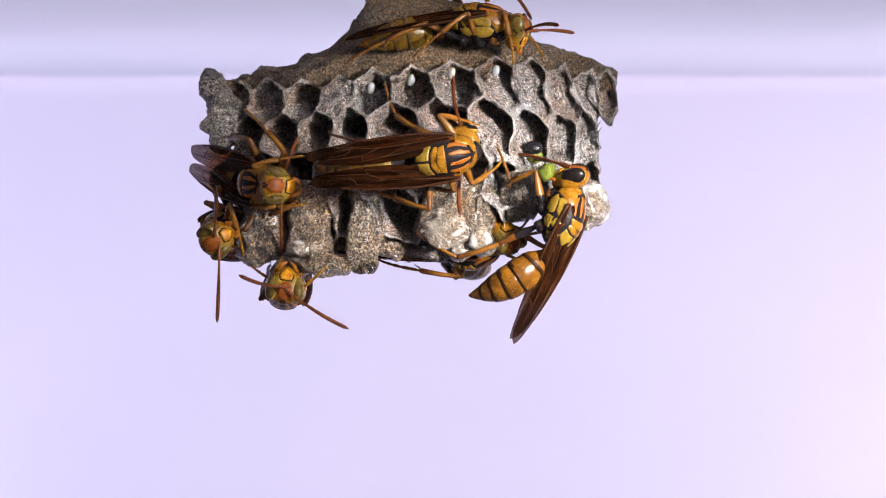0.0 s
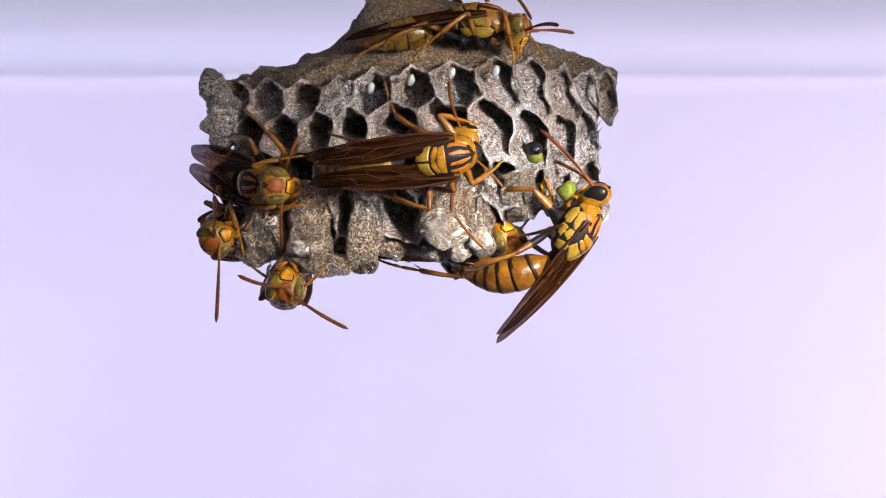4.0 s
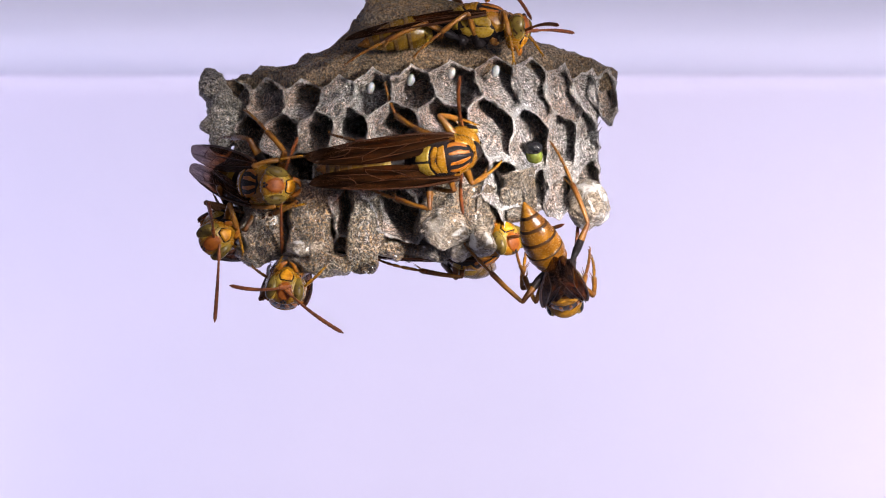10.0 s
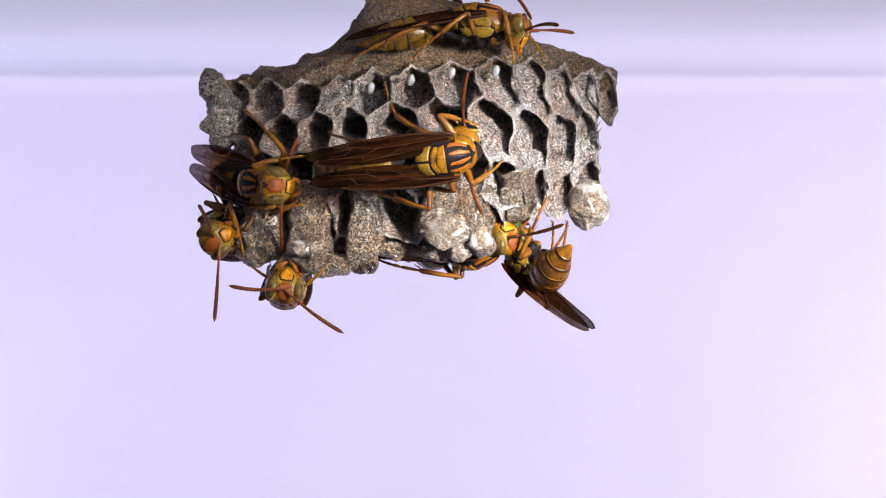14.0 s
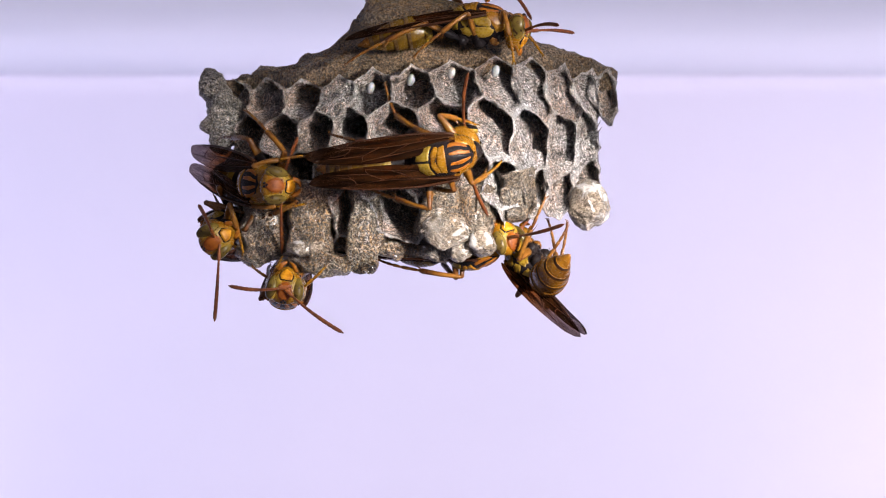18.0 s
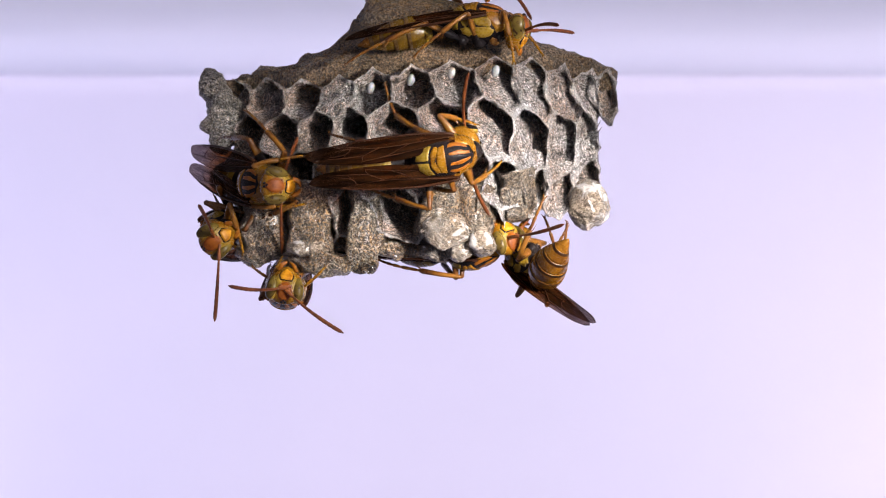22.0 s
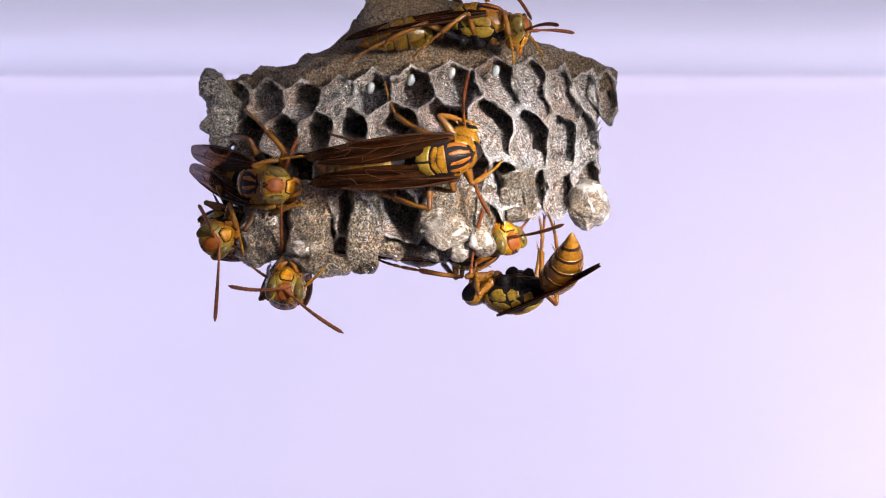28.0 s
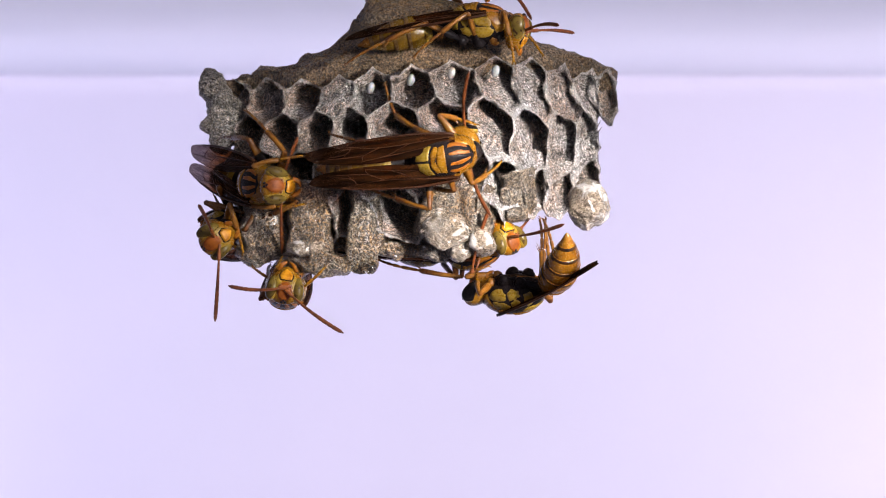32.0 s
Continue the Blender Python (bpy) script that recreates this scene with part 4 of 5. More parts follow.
left = make_wasp("orange-faced paper wasp clinging to the comb's edge", V(-22.89, 2.00, 8.12), V(0.48, -0.87, -0.08), V(-0.75, -0.65, 0.05), curl=30, bends=(12, 12))
settle(left, V(0.62, -0.78, -0.05), V(-0.78, -0.62, 0.05), ((V(0.142, 0.763, 0.631), V(0, 1, 0)), (V(-0.048, 0.608, -0.793), V(0, 1, 0))),
       (V(-0.56, 0.80, 0.16), V(-0.56, 0.80, 0.27)), V(-0.5, 0.86, 0.1),
       {("front", 1): (V(-17.08, 0.00, 11.83), V(0, -0.5, 1)), ("middle", 1): (V(-24.62, 3.00, 17.67), V(0.2, -0.6, 0.4)), ("hind", 1): (V(-29.60, 12.00, 14.84), V(-0.5, 0, 0.6)),
        ("front", -1): (V(-17.50, 0.00, 5.18), V(0.2, -0.4, -1)), ("middle", -1): (V(-24.52, 4.00, 2.92), V(-0.4, -0.4, -1)), ("hind", -1): (V(-30.19, 12.00, 6.35), V(-0.6, 0, -0.6))})

low_left = make_wasp("paper wasp peering round the comb's lower edge", V(-28.44, 8.00, 2.25), V(-0.05, -0.97, -0.2), V(-0.85, -0.1, -0.45), curl=30, dull=True, bends=(12, 14))
settle(low_left, V(0.3, -0.93, -0.1), V(-0.75, -0.3, -0.55), ((V(0.142, -0.807, 0.573), V(0, -1, 0)), (V(0.147, -0.487, -0.861), V(0, -1, 0))),
       (V(0.25, 0.95, 0.12), V(0.28, 0.95, 0.05)), V(0.1, 0.98, 0.1),
       {("front", 1): (V(-25.09, 4.00, -0.50), V(0, -0.5, 0.5)), ("middle", 1): (V(-25.46, 6.00, 4.39), V(-0.3, -0.5, 0.8)), ("hind", 1): (V(-27.22, 15.00, 3.07), V(-0.5, 0, 0.6)),
        ("front", -1): (V(-25.10, 6.00, -1.37), V(0, -0.4, -1)), ("middle", -1): (V(-25.91, 10.00, -2.12), V(-0.4, -0.4, -1)), ("hind", -1): (V(-26.84, 15.00, 0.07), V(-0.6, 0, -0.6))})

under = make_wasp("yellow-faced paper wasp hanging upside down below the comb", V(-20.02, 5.50, -5.09), V(0.08, -0.99, 0.05), V(-0.15, -0.05, -0.98), curl=30, bends=(14, 18))
settle(under, V(0.12, -0.95, 0.28), V(-0.1, -0.28, -0.95), ((V(0.578, -0.662, -0.477), V(0, 0, 1)), (V(-0.661, -0.750, 0.026), V(0, 0, 1))),
       (V(0.05, 0.95, 0.28), V(-0.05, 0.95, 0.28)), V(0, 0.97, 0.2),
       {("front", -1): (V(-20.35, -1.00, -1.46), V(-1, -0.6, 0)), ("front", 1): (V(-14.70, 1.00, -2.74), V(0.8, -0.4, -0.4)), ("middle", -1): (V(-24.16, 4.00, -2.64), V(-1, 0, -0.2)),
        ("middle", 1): (V(-16.11, 6.00, -2.09), V(1, 0, -0.5)), ("hind", -1): (V(-23.38, 14.00, -2.16), V(-1, 0, 0)), ("hind", 1): (V(-16.68, 14.00, -2.16), V(1, 0, 0))})

top = make_wasp("yellow paper wasp standing on the comb's back", V(4.70, 5.60, 28.70), V(0.97, -0.22, -0.07), V(0.0, -0.25, 0.96), curl=12, bends=(-10, -16))
settle(top, V(0.92, -0.32, -0.22), V(0.22, -0.1, 0.96), ((V(0.62, 0.78, 0.14), V(0, 0, 1)), (V(0.34, -0.93, 0.05), V(0, 0, 1))),
       (V(-0.97, 0.22, -0.12), V(-0.98, 0.12, -0.14)), V(-0.96, -0.02, -0.20),
       {("front", -1): (V(9.00, 1.00, 23.56), V(0.3, -0.5, 0.6)), ("middle", -1): (V(-3.67, 2.00, 24.58), V(0.3, -0.4, 1)), ("hind", -1): (V(-12.20, 3.00, 23.91), V(0.8, -0.3, 1)),
        ("front", 1): (V(12.91, 8.00, 25.32), V(0.5, 0.5, 1)), ("middle", 1): (V(5.66, 14.00, 26.13), V(0, 0.5, 1)), ("hind", 1): (V(-6.25, 14.00, 26.88), V(0, 0.6, 1))}, V(4.7, 0, -0.75), V(0, -0.5, 0.85))

behind = make_wasp("dark paper wasp clinging to the side of the stalk", V(0.9, 15.0, 36.6), V(0.97, -0.15, -0.17), V(0.35, -0.35, 0.86), curl=15, bends=(-24, -24))
settle(behind, V(0.9, -0.3, -0.3), V(0.3, -0.1, 0.95), ((V(0.70, 0.55, 0.30), V(0, 0, 1)), (V(0.57, 0.78, -0.28), V(0.3, 0, 0.95))),
       (V(-0.80, 0.5, 0.3), V(-0.80, 0.4, 0.3)), V(-0.85, 0.45, 0.3),
       {("front", -1): (V(-2.9, 14.0, 36.6), V(0.3, -0.6, 0.5)), ("middle", -1): (V(-3.4, 14.6, 38.6), V(0.2, -0.8, 0.5)), ("hind", -1): (V(-4.6, 13.6, 41.5), V(0.2, -0.8, 0.6)),
        ("front", 1): (V(-2.9, 18.0, 37.0), V(0.3, 0.8, 0.2)), ("middle", 1): (V(-3.2, 18.5, 39.5), V(0.3, 0.8, 0.3)), ("hind", 1): (V(-4.2, 19.8, 42.0), V(0.2, 0.9, 0.4))})

below = make_wasp("orange paper wasp hidden under the comb, hanging upside down", V(4.1, 7.00, 0.0), V(0.80, -0.5, 0.25), V(0.25, -0.1, -0.95), curl=14, tones="olive", bends=(10, 10))
settle(below, V(0.42, -0.80, 0.35), V(0.45, -0.25, -0.85), ((V(0.62, -0.76, 0.08), V(0, 0, 1)), (V(0.4, 0.8, 0.45), V(0, 0, 1))),
       (V(-0.97, 0.2, 0.02), V(-0.98, 0.1, 0.04)), V(0.53, 0.82, -0.18),
       {("front", 1): (V(6.03, 14.00, 1.94), V(0, 0.8, 0.3)), ("middle", 1): (V(5.76, 18.00, 0.08), V(0, 0.5, -1)), ("hind", 1): (V(-1.82, 18.00, 0.08), V(0, 0.5, -1)),
        ("front", -1): (V(4.81, 9.00, 1.17), V(0, 0.8, 0.3)), ("middle", -1): (V(-3.55, 8.00, -1.02), V(-0.5, -0.3, -1)), ("hind", -1): (V(-8.45, 9.00, -1.97), V(0, -0.3, -1))})

rover = make_wasp("restless yellow and orange paper wasp feeding the larvae", V(15.19, -2.00, 4.58), V(0.45, 0.1, 0.88), V(0.8, -0.45, -0.35), curl=55, tones="amber", dark_eyes=True, bends=(14, 14))
bm = bmesh.new()
ball(bm, V(0, 0, 0), (1.15, 1.3, 1.15), 18, 12)
for v in bm.verts:
    v.co += wob(v.co, 0.8, 0.5)
food_ball = tagged(part("food_ball", bm, PULP), "ball of chewed green pulp held in a wasp's jaws", "insect food")
food_ball.location = V(11.46, -3.00, 9.74) * MM


def motions():
    bodies, heads, tails = [], [], []
    wings = {1: [], -1: []}
    meal = []
    legs = {k: ([], [], []) for k in rover["legs"]}
    feelers = {1: [], -1: []}
    feet = {}

    def foot(pair, s, *rows):
        feet[pair, s] = rows

    def foot_at(key, t):
        rows = [r if len(r) > 3 else (*r, V(0, 0, 0)) for r in feet[key]]
        for (t0, *a), (t1, *b) in zip(rows, rows[1:]):
            if t0 <= t <= t1:
                f = (t - t0) / (t1 - t0)
                f = f * f * (3 - 2 * f)
                return [p.lerp(q, f) for p, q in zip(a, b)]
        return rows[-1][1:] if t > rows[-1][0] else rows[0][1:]

    foot("front", 1, (0, V(13.6, 1.00, 9.0), V(0.3, -0.4, -0.8)), (3.5, V(13.6, 1.00, 9.0), V(0.3, -0.4, -0.8)), (5.5, V(13.22, 1.00, 13.92), V(0.6, -1, -0.3), V(-0.39, 0, 0.9)), (8.3, V(13.22, 1.00, 13.92), V(0.6, -1, -0.3), V(-0.39, 0, 0.9)), (9.0, V(19.67, 4.00, -1.92), V(1, 0, 0)), (11.5, V(18.57, 8.00, 0.07), V(1, 0, 0)),
         (12.2, V(10.50, 6.00, 1.51), V(0, 1, 0)), (24.0, V(10.50, 6.00, 1.51), V(0, 1, 0)), (25.2, V(5.51, 8.00, -2.10), V(-1, 0, 0)), (32, V(5.51, 8.00, -2.10), V(-1, 0, 0)))
    foot("front", -1, (0, V(11.73, 2.00, 7.84), V(-0.5, 0.5, 0)), (8.4, V(12.43, 2.00, 7.49), V(-0.5, 0.5, 0)), (9.0, V(10.50, 6.00, 0.07), V(-1, 0, 0)), (11.5, V(10.50, 6.00, 1.51), V(-1, 0, 0)),
         (12.2, V(9.59, 5.00, 1.15), V(0, 0.3, -1)), (24.0, V(8.96, 7.00, 0.07), V(0, 0.3, -1)), (25.2, V(3.83, 3.00, -2.63), V(-1, -0.5, 0)), (32, V(3.97, 3.00, -2.77), V(-1, -0.5, 0)))
    foot("middle", 1, (0, V(7.31, 1.00, 12.45), V(0.6, -0.5, 0.6), V(-0.22, 0.1, 0.93)), (3.5, V(7.31, 1.00, 12.31), V(0.6, -0.5, 0.6), V(-0.22, 0.1, 0.93)), (5.5, V(6.30, 0.00, 10.99), V(-0.5, -0.4, -0.8)), (8.4, V(6.30, 0.00, 10.99), V(-0.5, -0.4, -0.8)), (9.0, V(19.35, 2.00, -1.48), V(1, 0, -0.3)), (11.5, V(18.21, 8.00, 1.52), V(1, 0, -0.3)),
         (12.2, V(14.58, 8.00, 2.97), V(0.5, 0.5, -1)), (24.0, V(13.13, 8.00, 4.43), V(0.3, 0.5, -1)), (32, V(13.49, 8.00, 3.34), V(0.5, 0, -1)))
    foot("middle", -1, (0, V(7.23, 5.00, 3.29), V(-0.5, 0.5, -0.8)), (8.4, V(7.23, 5.00, 3.29), V(-0.5, 0.5, -0.8)), (9.0, V(8.27, 4.00, -0.64), V(-1, 0, -0.3)), (11.5, V(9.69, 4.00, 0.78), V(-1, 0, -0.3)),
         (12.2, V(12.87, 1.00, 6.40), V(-0.6, -0.4, -1)), (24.0, V(12.38, 1.00, 6.26), V(-0.6, -0.4, -1)), (25.2, V(12.7, 4.00, 3.5), V(0.8, -0.2, -0.6)), (32, V(12.7, 4.00, 3.5), V(0.8, -0.2, -0.6)))
    foot("hind", 1, (0, V(-3.7, 0.00, 1.0), V(0.2, -0.5, -1), V(-0.8, 0.1, 0.43)), (3.2, V(-2.6, 0.00, 0.2), V(0.2, -0.5, -1), V(-0.8, 0.1, 0.43)), (5.5, V(9.70, 1.00, 0.77), V(0.4, -0.4, -1)), (8.3, V(9.70, 1.00, 0.77), V(0.4, -0.4, -1)), (9.0, V(14.13, 1.00, 13.29), V(1, -0.3, -0.2)), (11.6, V(14.13, 1.00, 13.29), V(1, -0.3, -0.2)),
         (12.2, V(16.40, 8.00, 2.97), V(1, 0.5, -0.6)), (24.0, V(15.89, 6.00, 2.23), V(1, 0.5, 0)), (32, V(13.35, 8.00, 3.34), V(0.6, 0.4, -1)))
    foot("hind", -1, (0, V(5.47, 6.00, 0.07), V(-0.5, 0.5, -1)), (8.4, V(5.47, 6.00, 0.07), V(-0.5, 0.5, -1)), (9.0, V(1.69, 1.00, 0.77), V(0.1, -0.3, -1)), (11.0, V(2.18, 1.00, 0.77), V(0.1, -0.3, -1)), (11.5, V(11.78, 3.00, 5.04), V(-0.4, -0.3, -1)),
         (12.2, V(20.01, 3.00, 8.02), V(1, -0.4, -0.5)), (12.9, V(20.01, 3.00, 8.02), V(1, -0.4, -0.5)), (14.0, V(15.89, 3.00, 2.20), V(0.9, -0.5, -0.3)), (24.0, V(15.89, 3.00, 2.20), V(0.9, -0.5, -0.3)), (25.0, V(14.33, 4.00, 4.70), V(0.5, -0.6, -0.6)), (32, V(13.34, 3.00, 3.48), V(0.5, -0.6, -0.6)))

    def stance(t, pos, fwd, up, face, crown, tail, wing, blade=None, reach=None, far=None, far_blade=None):
        root = basis(pos, fwd, up)
        spread = root.to_3x3() @ V(0, -0.10, 0)
        bodies.append((t, root))
        hp = head_pose(root, face, crown)
        heads.append((t, hp))
        if t < 13.8:
            meal.append((t, root @ hp @ Matrix.Translation(V(1.6, 0, -2.9) * MM)))
        lift = root.to_3x3() @ V(0, 0, 1)
        tails.append((t, tail_pose(root, rover, tail, lift)))
        for s in (1, -1):
            wings[s].append((t, part_pose(root, V(WINGS.x, WINGS.y * s, WINGS.z), (wing + spread * s) * -1, (blade if s == 1 or far_blade is None else far_blade) or lift)))
            r = (root @ hp).to_3x3()
            way = V(0.55, 0.25 * s, -0.65) if reach is None else (far if far and s == -1 else reach) + V(0, 0.12 * s, 0)
            way = way + V(0, 0, 0.10 * math.sin(t * 2.3 + s))
            feelers[s].append((t, feeler_pose(root, hp, s, r @ way, r @ V(0, 0, -1))))
        for key in legs:
            for rows, m in zip(legs[key], bend_leg(root, *key, *foot_at(key, t))):
                rows.append((t, m))

    up_a, up_b = V(0.8, -0.45, -0.35), V(0.87, 0.04, -0.45)
    fa, ca = V(-0.3, -0.15, 0.93), V(0.92, -0.2, 0.3)
    stance(0.0, V(14.75, -2.00, 3.95), V(0.30, 0.1, 0.95), up_a, fa, ca, V(-0.86, 0.05, -0.52), V(-0.43, 0.08, -0.90), V(0.45, -0.87, -0.15), reach=V(0.25, -0.75, -0.6))
    stance(1.0, V(14.75, -2.00, 3.75), V(0.32, 0.1, 0.94), up_a, fa, ca, V(-0.830, 0.194, -0.523), V(-0.51, 0.10, -0.86), V(0.45, -0.87, -0.15), reach=V(0.3, -0.75, -0.55))
    stance(2.0, V(15.40, -2.00, 2.57), V(0.32, 0.1, 0.94), up_a, fa, ca, V(-0.90, 0.32, -0.30), V(-0.63, 0.06, -0.77), V(0.45, -0.85, -0.2), reach=V(0.35, -0.8, -0.5))
    stance(3.0, V(15.40, -2.00, 2.15), V(0.34, 0.1, 0.93), up_a, fa, ca, V(-0.91, 0.34, -0.26), V(-0.66, 0.05, -0.75), V(0.45, -0.85, -0.2), reach=V(0.72, -0.5, -0.42), far=V(0.2, -0.85, -0.45))
    stance(3.5, V(15.88, -2.00, 2.22), V(0.55, 0.1, 0.80), up_a, fa, ca, V(-0.898, 0.414, -0.152), V(-0.76, 0.08, -0.64), V(0.5, -0.8, -0.25), reach=V(0.78, -0.5, -0.35), far=V(0.3, -0.85, -0.40))
    stance(5.5, V(16.72, -1.00, 2.37), V(0.45, 0.18, 0.85), up_b, fa, ca, V(-0.782, -0.603, -0.157), V(-0.358, 0.562, -0.746), reach=V(0.35, -0.78, -0.5))
    stance(6.0, V(16.79, -1.00, 2.44), V(0.43, 0.18, 0.86), up_b, fa, ca, V(-0.818, -0.549, -0.175), V(-0.352, 0.521, -0.777), reach=V(0.3, -0.8, -0.5))
    stance(7.0, V(16.79, -1.00, 2.72), V(0.38, 0.17, 0.88), up_b, fa, ca, V(-0.901, -0.402, -0.165), V(-0.370, 0.504, -0.781), reach=V(0.3, -0.8, -0.5))
    stance(8.0, V(16.38, -1.00, 2.37), V(0.38, 0.17, 0.88), up_b, fa, ca, V(-0.912, -0.395, -0.109), V(-0.412, 0.489, -0.769), reach=V(0.45, -0.75, -0.45))
    stance(8.3, V(16.58, -1.00, 0.42), V(0.6, 0.2, 0.7), V(0.7, 0.4, -0.5), fa, ca, V(-0.946, -0.299, 0.122), V(-0.650, 0.474, -0.595))
    stance(8.6, V(15.47, 0.00, -2.59), V(0.8, 0.5, 0.15), V(0.3, 0.0, -0.9), V(0.4, 0.3, 0.7), V(0.7, 0.1, -0.5), V(-0.809, -0.439, 0.391), V(-0.614, -0.773, -0.160))
    stance(9.0, V(14.84, 0.00, -3.92), V(0.32, 0.85, -0.40), V(0.25, -0.5, -0.83), V(0.1, 0.95, 0.2), V(0.2, 0.1, -0.9), V(-0.619, -0.380, 0.687), V(-0.32, -0.88, 0.25))
    stance(10.0, V(14.84, 0.00, -4.76), V(0.12, 0.88, -0.42), V(0.1, -0.5, -0.85), V(0.0, 0.95, 0.2), V(0.1, 0.1, -0.9), V(-0.412, -0.590, 0.695), V(-0.1, -0.9, 0.28))
    stance(11.0, V(14.00, 0.00, -4.76), V(-0.1, 0.88, -0.42), V(-0.1, -0.5, -0.85), V(-0.2, 0.95, 0.2), V(-0.1, 0.1, -0.9), V(-0.260, -0.640, 0.724), V(0.08, -0.9, 0.32))
    stance(11.5, V(13.93, 0.00, -4.90), V(-0.4, 0.8, -0.35), V(-0.2, -0.45, -0.85), V(-0.5, 0.8, 0.3), V(-0.3, 0.1, -0.9), V(-0.135, -0.744, 0.654), V(0.45, -0.8, 0.25))
    stance(12.0, V(14.56, 0.00, -5.81), V(-0.62, 0.6, 0.2), V(-0.35, -0.3, -0.88), V(-0.5, 0.3, 0.7), V(-0.7, 0.0, -0.6), V(0.018, -0.597, 0.802), V(0.372, -0.908, 0.191), V(-0.35, 0.15, -0.88))
    stance(12.3, V(13.02, 0.00, -5.39), V(-0.7, 0.4, 0.4), V(-0.4, -0.2, -0.9), V(-0.6, 0.0, 0.7), V(-0.8, 0, -0.6), V(-0.007, -0.656, 0.755), V(0.50, -0.83, 0.24), V(-0.3, 0.15, -0.9))
    stance(13.0, V(11.25, 1.00, -5.27), V(-0.82, 0.3, 0.42), V(-0.5, -0.1, -0.85), V(-0.45, 0.1, 0.8), V(-0.85, 0, -0.45), V(0.117, -0.630, 0.768), V(0.62, -0.78, 0.03))
    stance(13.5, V(10.41, 1.00, -4.01), V(-0.65, 0.35, 0.65), V(-0.5, -0.1, -0.85), V(-0.45, 0.1, 0.8), V(-0.85, 0, -0.45), V(0.040, -0.809, 0.587), V(0.496, -0.860, -0.121), V(-0.4, -0.5, -0.75))
    stance(13.75, V(10.31, 5.00, -2.79), V(-0.5, 0.55, 0.63), V(-0.5, 0.05, -0.85), V(-0.4, 0.4, 0.75), V(-0.8, 0, -0.55), V(0.157, -0.848, 0.506), V(0.504, -0.824, -0.260), V(-0.43, -0.65, -0.6))
    side = V(-0.45, -0.80, -0.45)
    for t, tip, end in ((14.0, V(0.244, -0.880, 0.408), V(0.503, -0.782, -0.369)), (14.5, V(0.231, -0.897, 0.377), V(0.541, -0.729, -0.421)),
                        (16.5, V(0.297, -0.923, 0.242), V(0.426, -0.777, -0.463)), (18.0, V(0.224, -0.926, 0.304), V(0.447, -0.796, -0.408)),
                        (20.0, V(0.200, -0.916, 0.347), V(0.470, -0.792, -0.389)), (22.0, V(0.216, -0.856, 0.469), V(0.506, -0.797, -0.330)),
                        (24.0, V(0.197, -0.847, 0.494), V(0.543, -0.796, -0.267))):
        stance(t, V(10.88, 8.00, -2.10), V(-0.36, 0.70, 0.62), V(-0.5, 0.15, -0.8), V(-0.3, 0.7, 0.65), V(-0.75, 0, -0.6), tip, end + V(-0.05, -0.02, -0.02), side, far_blade=V(0.1, -0.9, 0.5))
    stance(24.5, V(10.41, 4.00, -3.35), V(-0.7, 0.45, 0.4), V(-0.4, 0.0, -0.9), V(-0.4, 0.3, 0.7), V(-0.8, 0, -0.5), V(0.102, -0.794, 0.599), V(0.550, -0.834, -0.048))
    stance(25.0, V(10.55, 1.00, -4.29), V(-0.82, 0.42, 0.15), V(-0.1, 0.2, -0.95), V(-0.6, 0.0, 0.6), V(-0.75, 0, -0.6), V(0.095, -0.793, 0.602), V(0.60, -0.78, 0.15))
    for t, tip, end in ((25.5, V(0.172, -0.786, 0.594), V(0.543, -0.790, 0.283)), (28.0, V(0.260, -0.770, 0.582), V(0.583, -0.769, 0.261)), (32.0, V(0.210, -0.786, 0.582), V(0.568, -0.774, 0.279))):
        stance(t, V(8.79, 1.00, -5.56), V(-0.86, 0.48, -0.05), V(0.15, 0.35, -0.9), V(-0.6, 0.1, 0.75), V(-0.78, 0.2, -0.6), tip, end)

    for g, m, rows in ((grub_a, GRUB_A, ((0, 0), (3, -0.3), (6, 0), (9, 0.1), (11, 0), (12, -0.5), (13, -2.2), (14.2, -7.0), (32, -7.0))),
                       (grub_b, GRUB_B, ((0, -7), (10.4, -7), (11.6, -0.6), (12.6, -0.5), (13.2, -0.9), (14.2, -7), (32, -7)))):
        walk(g, [(t, m @ Matrix.Translation(V(d, 0, 0) * MM)) for t, d in rows])
    def sway(bug, s, *rows):
        """An antenna of a resting wasp that turns between directions in the world."""
        root, head = bug["root"].matrix_world.copy(), bug["head"].matrix_basis.copy()
        walk(bug["feelers"][s], [(t, feeler_pose(root, head, s, way, curve)) for t, way, curve in rows])

    ahead, near = V(1, 0, 0), V(0, -1, 0)
    sway(mid, 1, (0, V(-0.316, -0.674, 0.668), ahead), (3, V(-0.333, -0.699, 0.633), ahead), (6, V(-0.429, -0.702, 0.569), ahead), (8, V(-0.397, -0.678, 0.619), ahead),
         (9, V(-0.316, -0.691, 0.650), ahead), (11, V(-0.196, -0.689, 0.698), ahead), (13, V(-0.156, -0.662, 0.733), ahead), (32, V(-0.140, -0.656, 0.741), ahead))
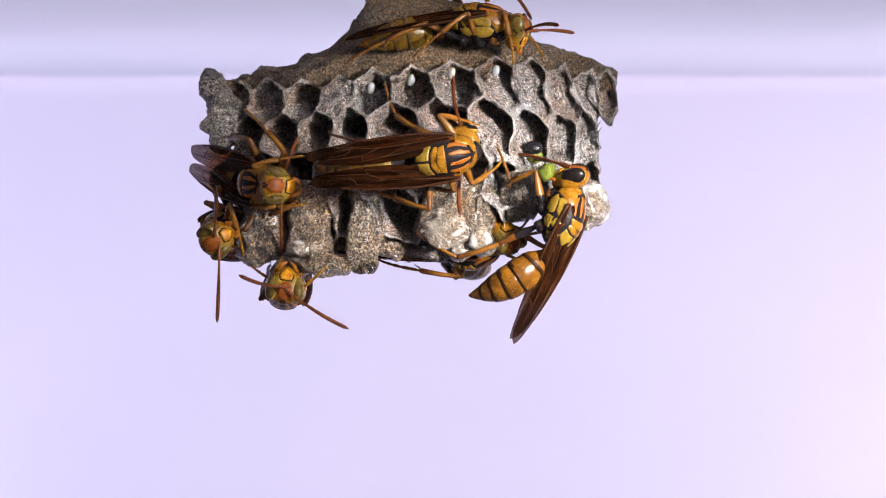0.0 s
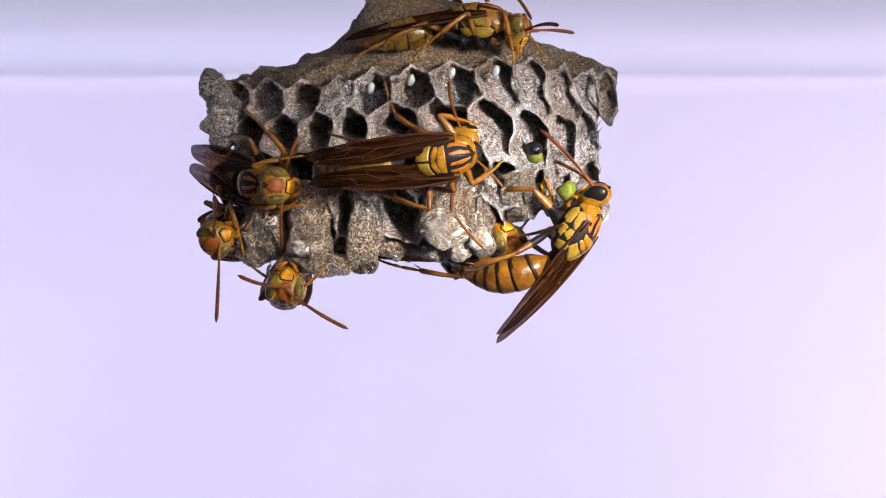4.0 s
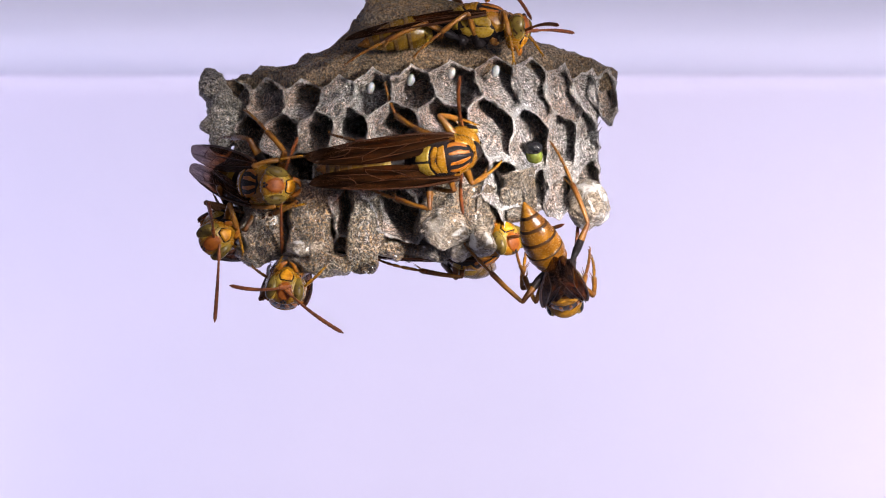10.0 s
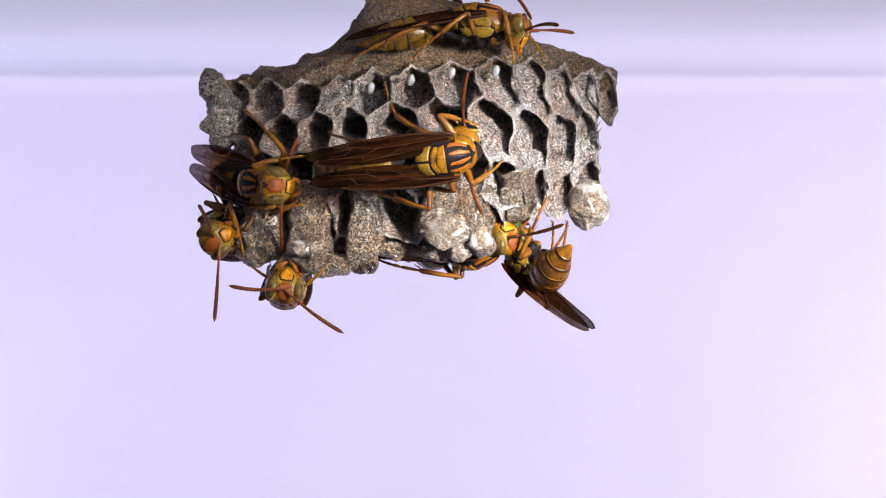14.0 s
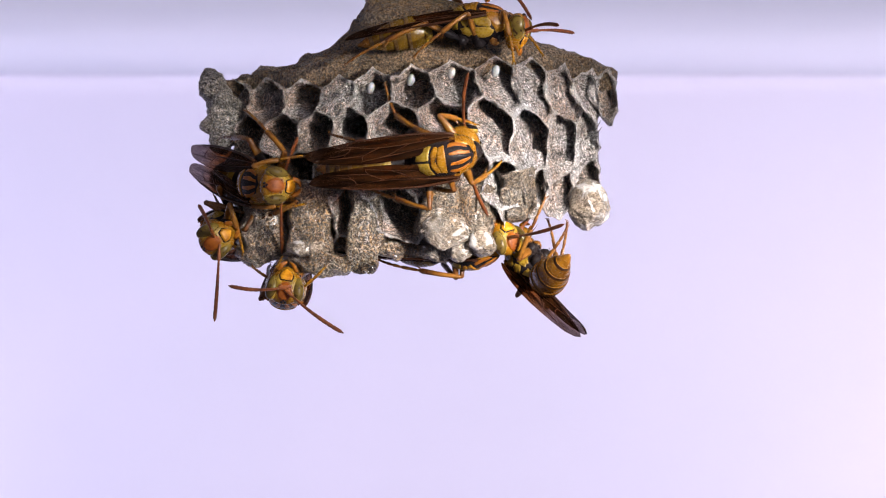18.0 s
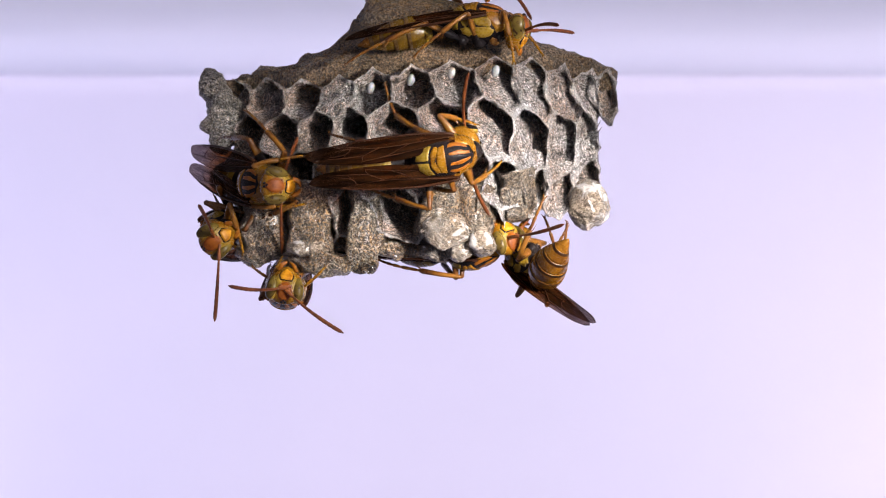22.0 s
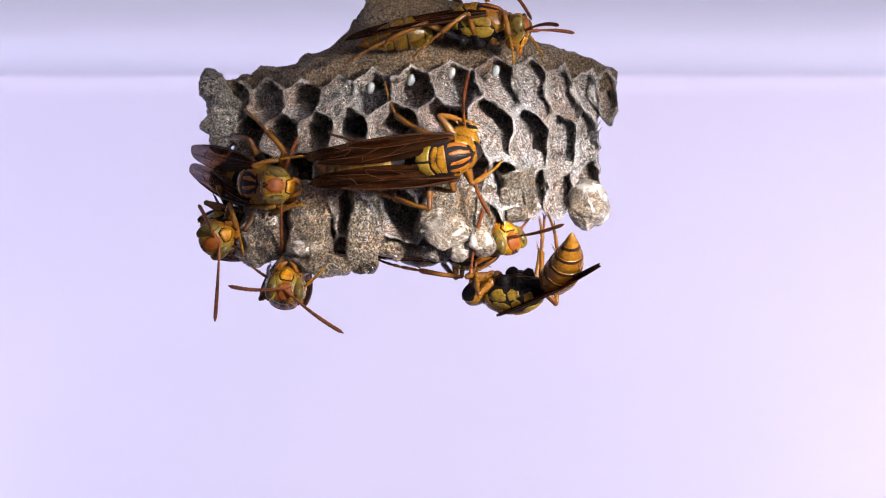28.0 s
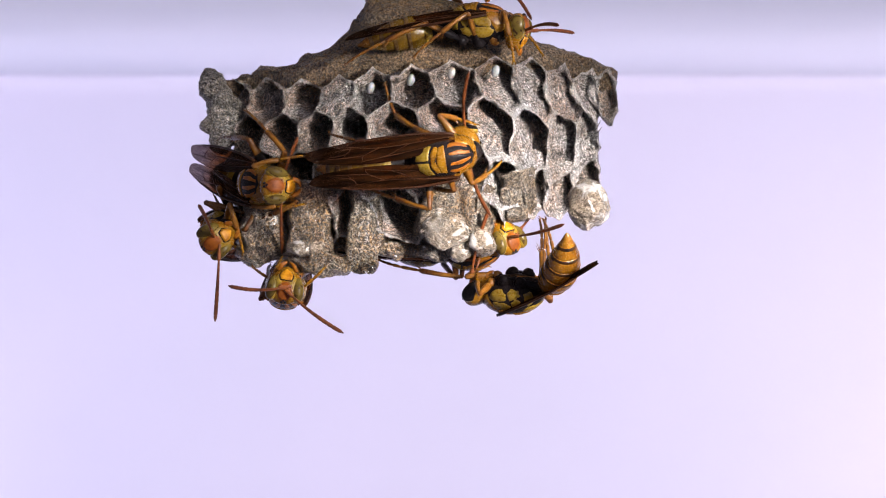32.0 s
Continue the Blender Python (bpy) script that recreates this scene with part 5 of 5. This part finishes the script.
    sway(mid, -1, (0, V(-0.238, -0.580, -0.779), ahead), (6, V(-0.350, -0.585, -0.731), ahead), (9, V(-0.294, -0.596, -0.748), ahead), (11, V(-0.093, -0.598, -0.796), ahead),
         (13, V(0.004, -0.584, -0.812), ahead), (17, V(0.085, -0.556, -0.827), ahead), (32, V(0.117, -0.550, -0.827), ahead))
    sway(under, -1, (0, V(-0.525, -0.851, 0.028), UPW), (6, V(-0.558, -0.830, 0.012), UPW), (8.5, V(-0.627, -0.773, -0.091), UPW), (32, V(-0.645, -0.758, -0.099), UPW))
    sway(under, 1, (0, V(0.774, -0.231, -0.589), UPW), (6, V(0.760, -0.260, -0.595), UPW), (8.5, V(0.716, -0.296, -0.632), UPW), (32, V(0.716, -0.296, -0.632), UPW))
    sway(low_left, -1, (0, V(0.023, -0.304, -0.952), near), (6, V(0.006, -0.305, -0.952), near), (9, V(-0.003, -0.305, -0.952), near), (13, V(-0.007, -0.333, -0.943), near), (32, V(0.001, -0.334, -0.943), near))
    sway(low_left, 1, (0, V(0.151, -0.805, 0.573), near), (9, V(0.083, -0.876, 0.475), near), (13, V(-0.070, -0.897, 0.435), near), (32, V(-0.070, -0.897, 0.435), near))
    hung = below["root"].matrix_world.copy()
    walk(below["abdomen"], [(t, tail_pose(hung, below, way, hung.to_3x3() @ V(0, 0, 1))) for t, way in
                            ((0, V(0.48, 0.84, -0.20)), (8, V(0.50, 0.83, -0.20)), (10, V(0.55, 0.82, -0.18)), (12, V(0.60, 0.78, -0.22)), (13, V(0.22, 0.95, -0.12)),
                             (14, V(-0.35, 0.93, 0.02)), (17, V(-0.70, 0.70, 0.10)), (32, V(-0.72, 0.68, 0.10)))])
    for t, p in ((14.3, V(8.38, 11.00, 1.25)), (15.2, V(6.44, 10.00, 1.54)), (32.0, V(6.44, 10.00, 1.54))):
        meal.append((t, Matrix.Translation(p * MM) @ meal[-1][1].to_3x3().to_4x4()))
    walk(food_ball, meal)
    walk(rover["root"], bodies)
    walk(rover["head"], heads)
    walk(rover["abdomen"], tails)
    for s in (1, -1):
        walk(rover["wings"][s], wings[s])
        walk(rover["feelers"][s], feelers[s])
    for key, all_rows in legs.items():
        for piece, rows in zip(rover["legs"][key], all_rows):
            walk(piece, rows)


motions()
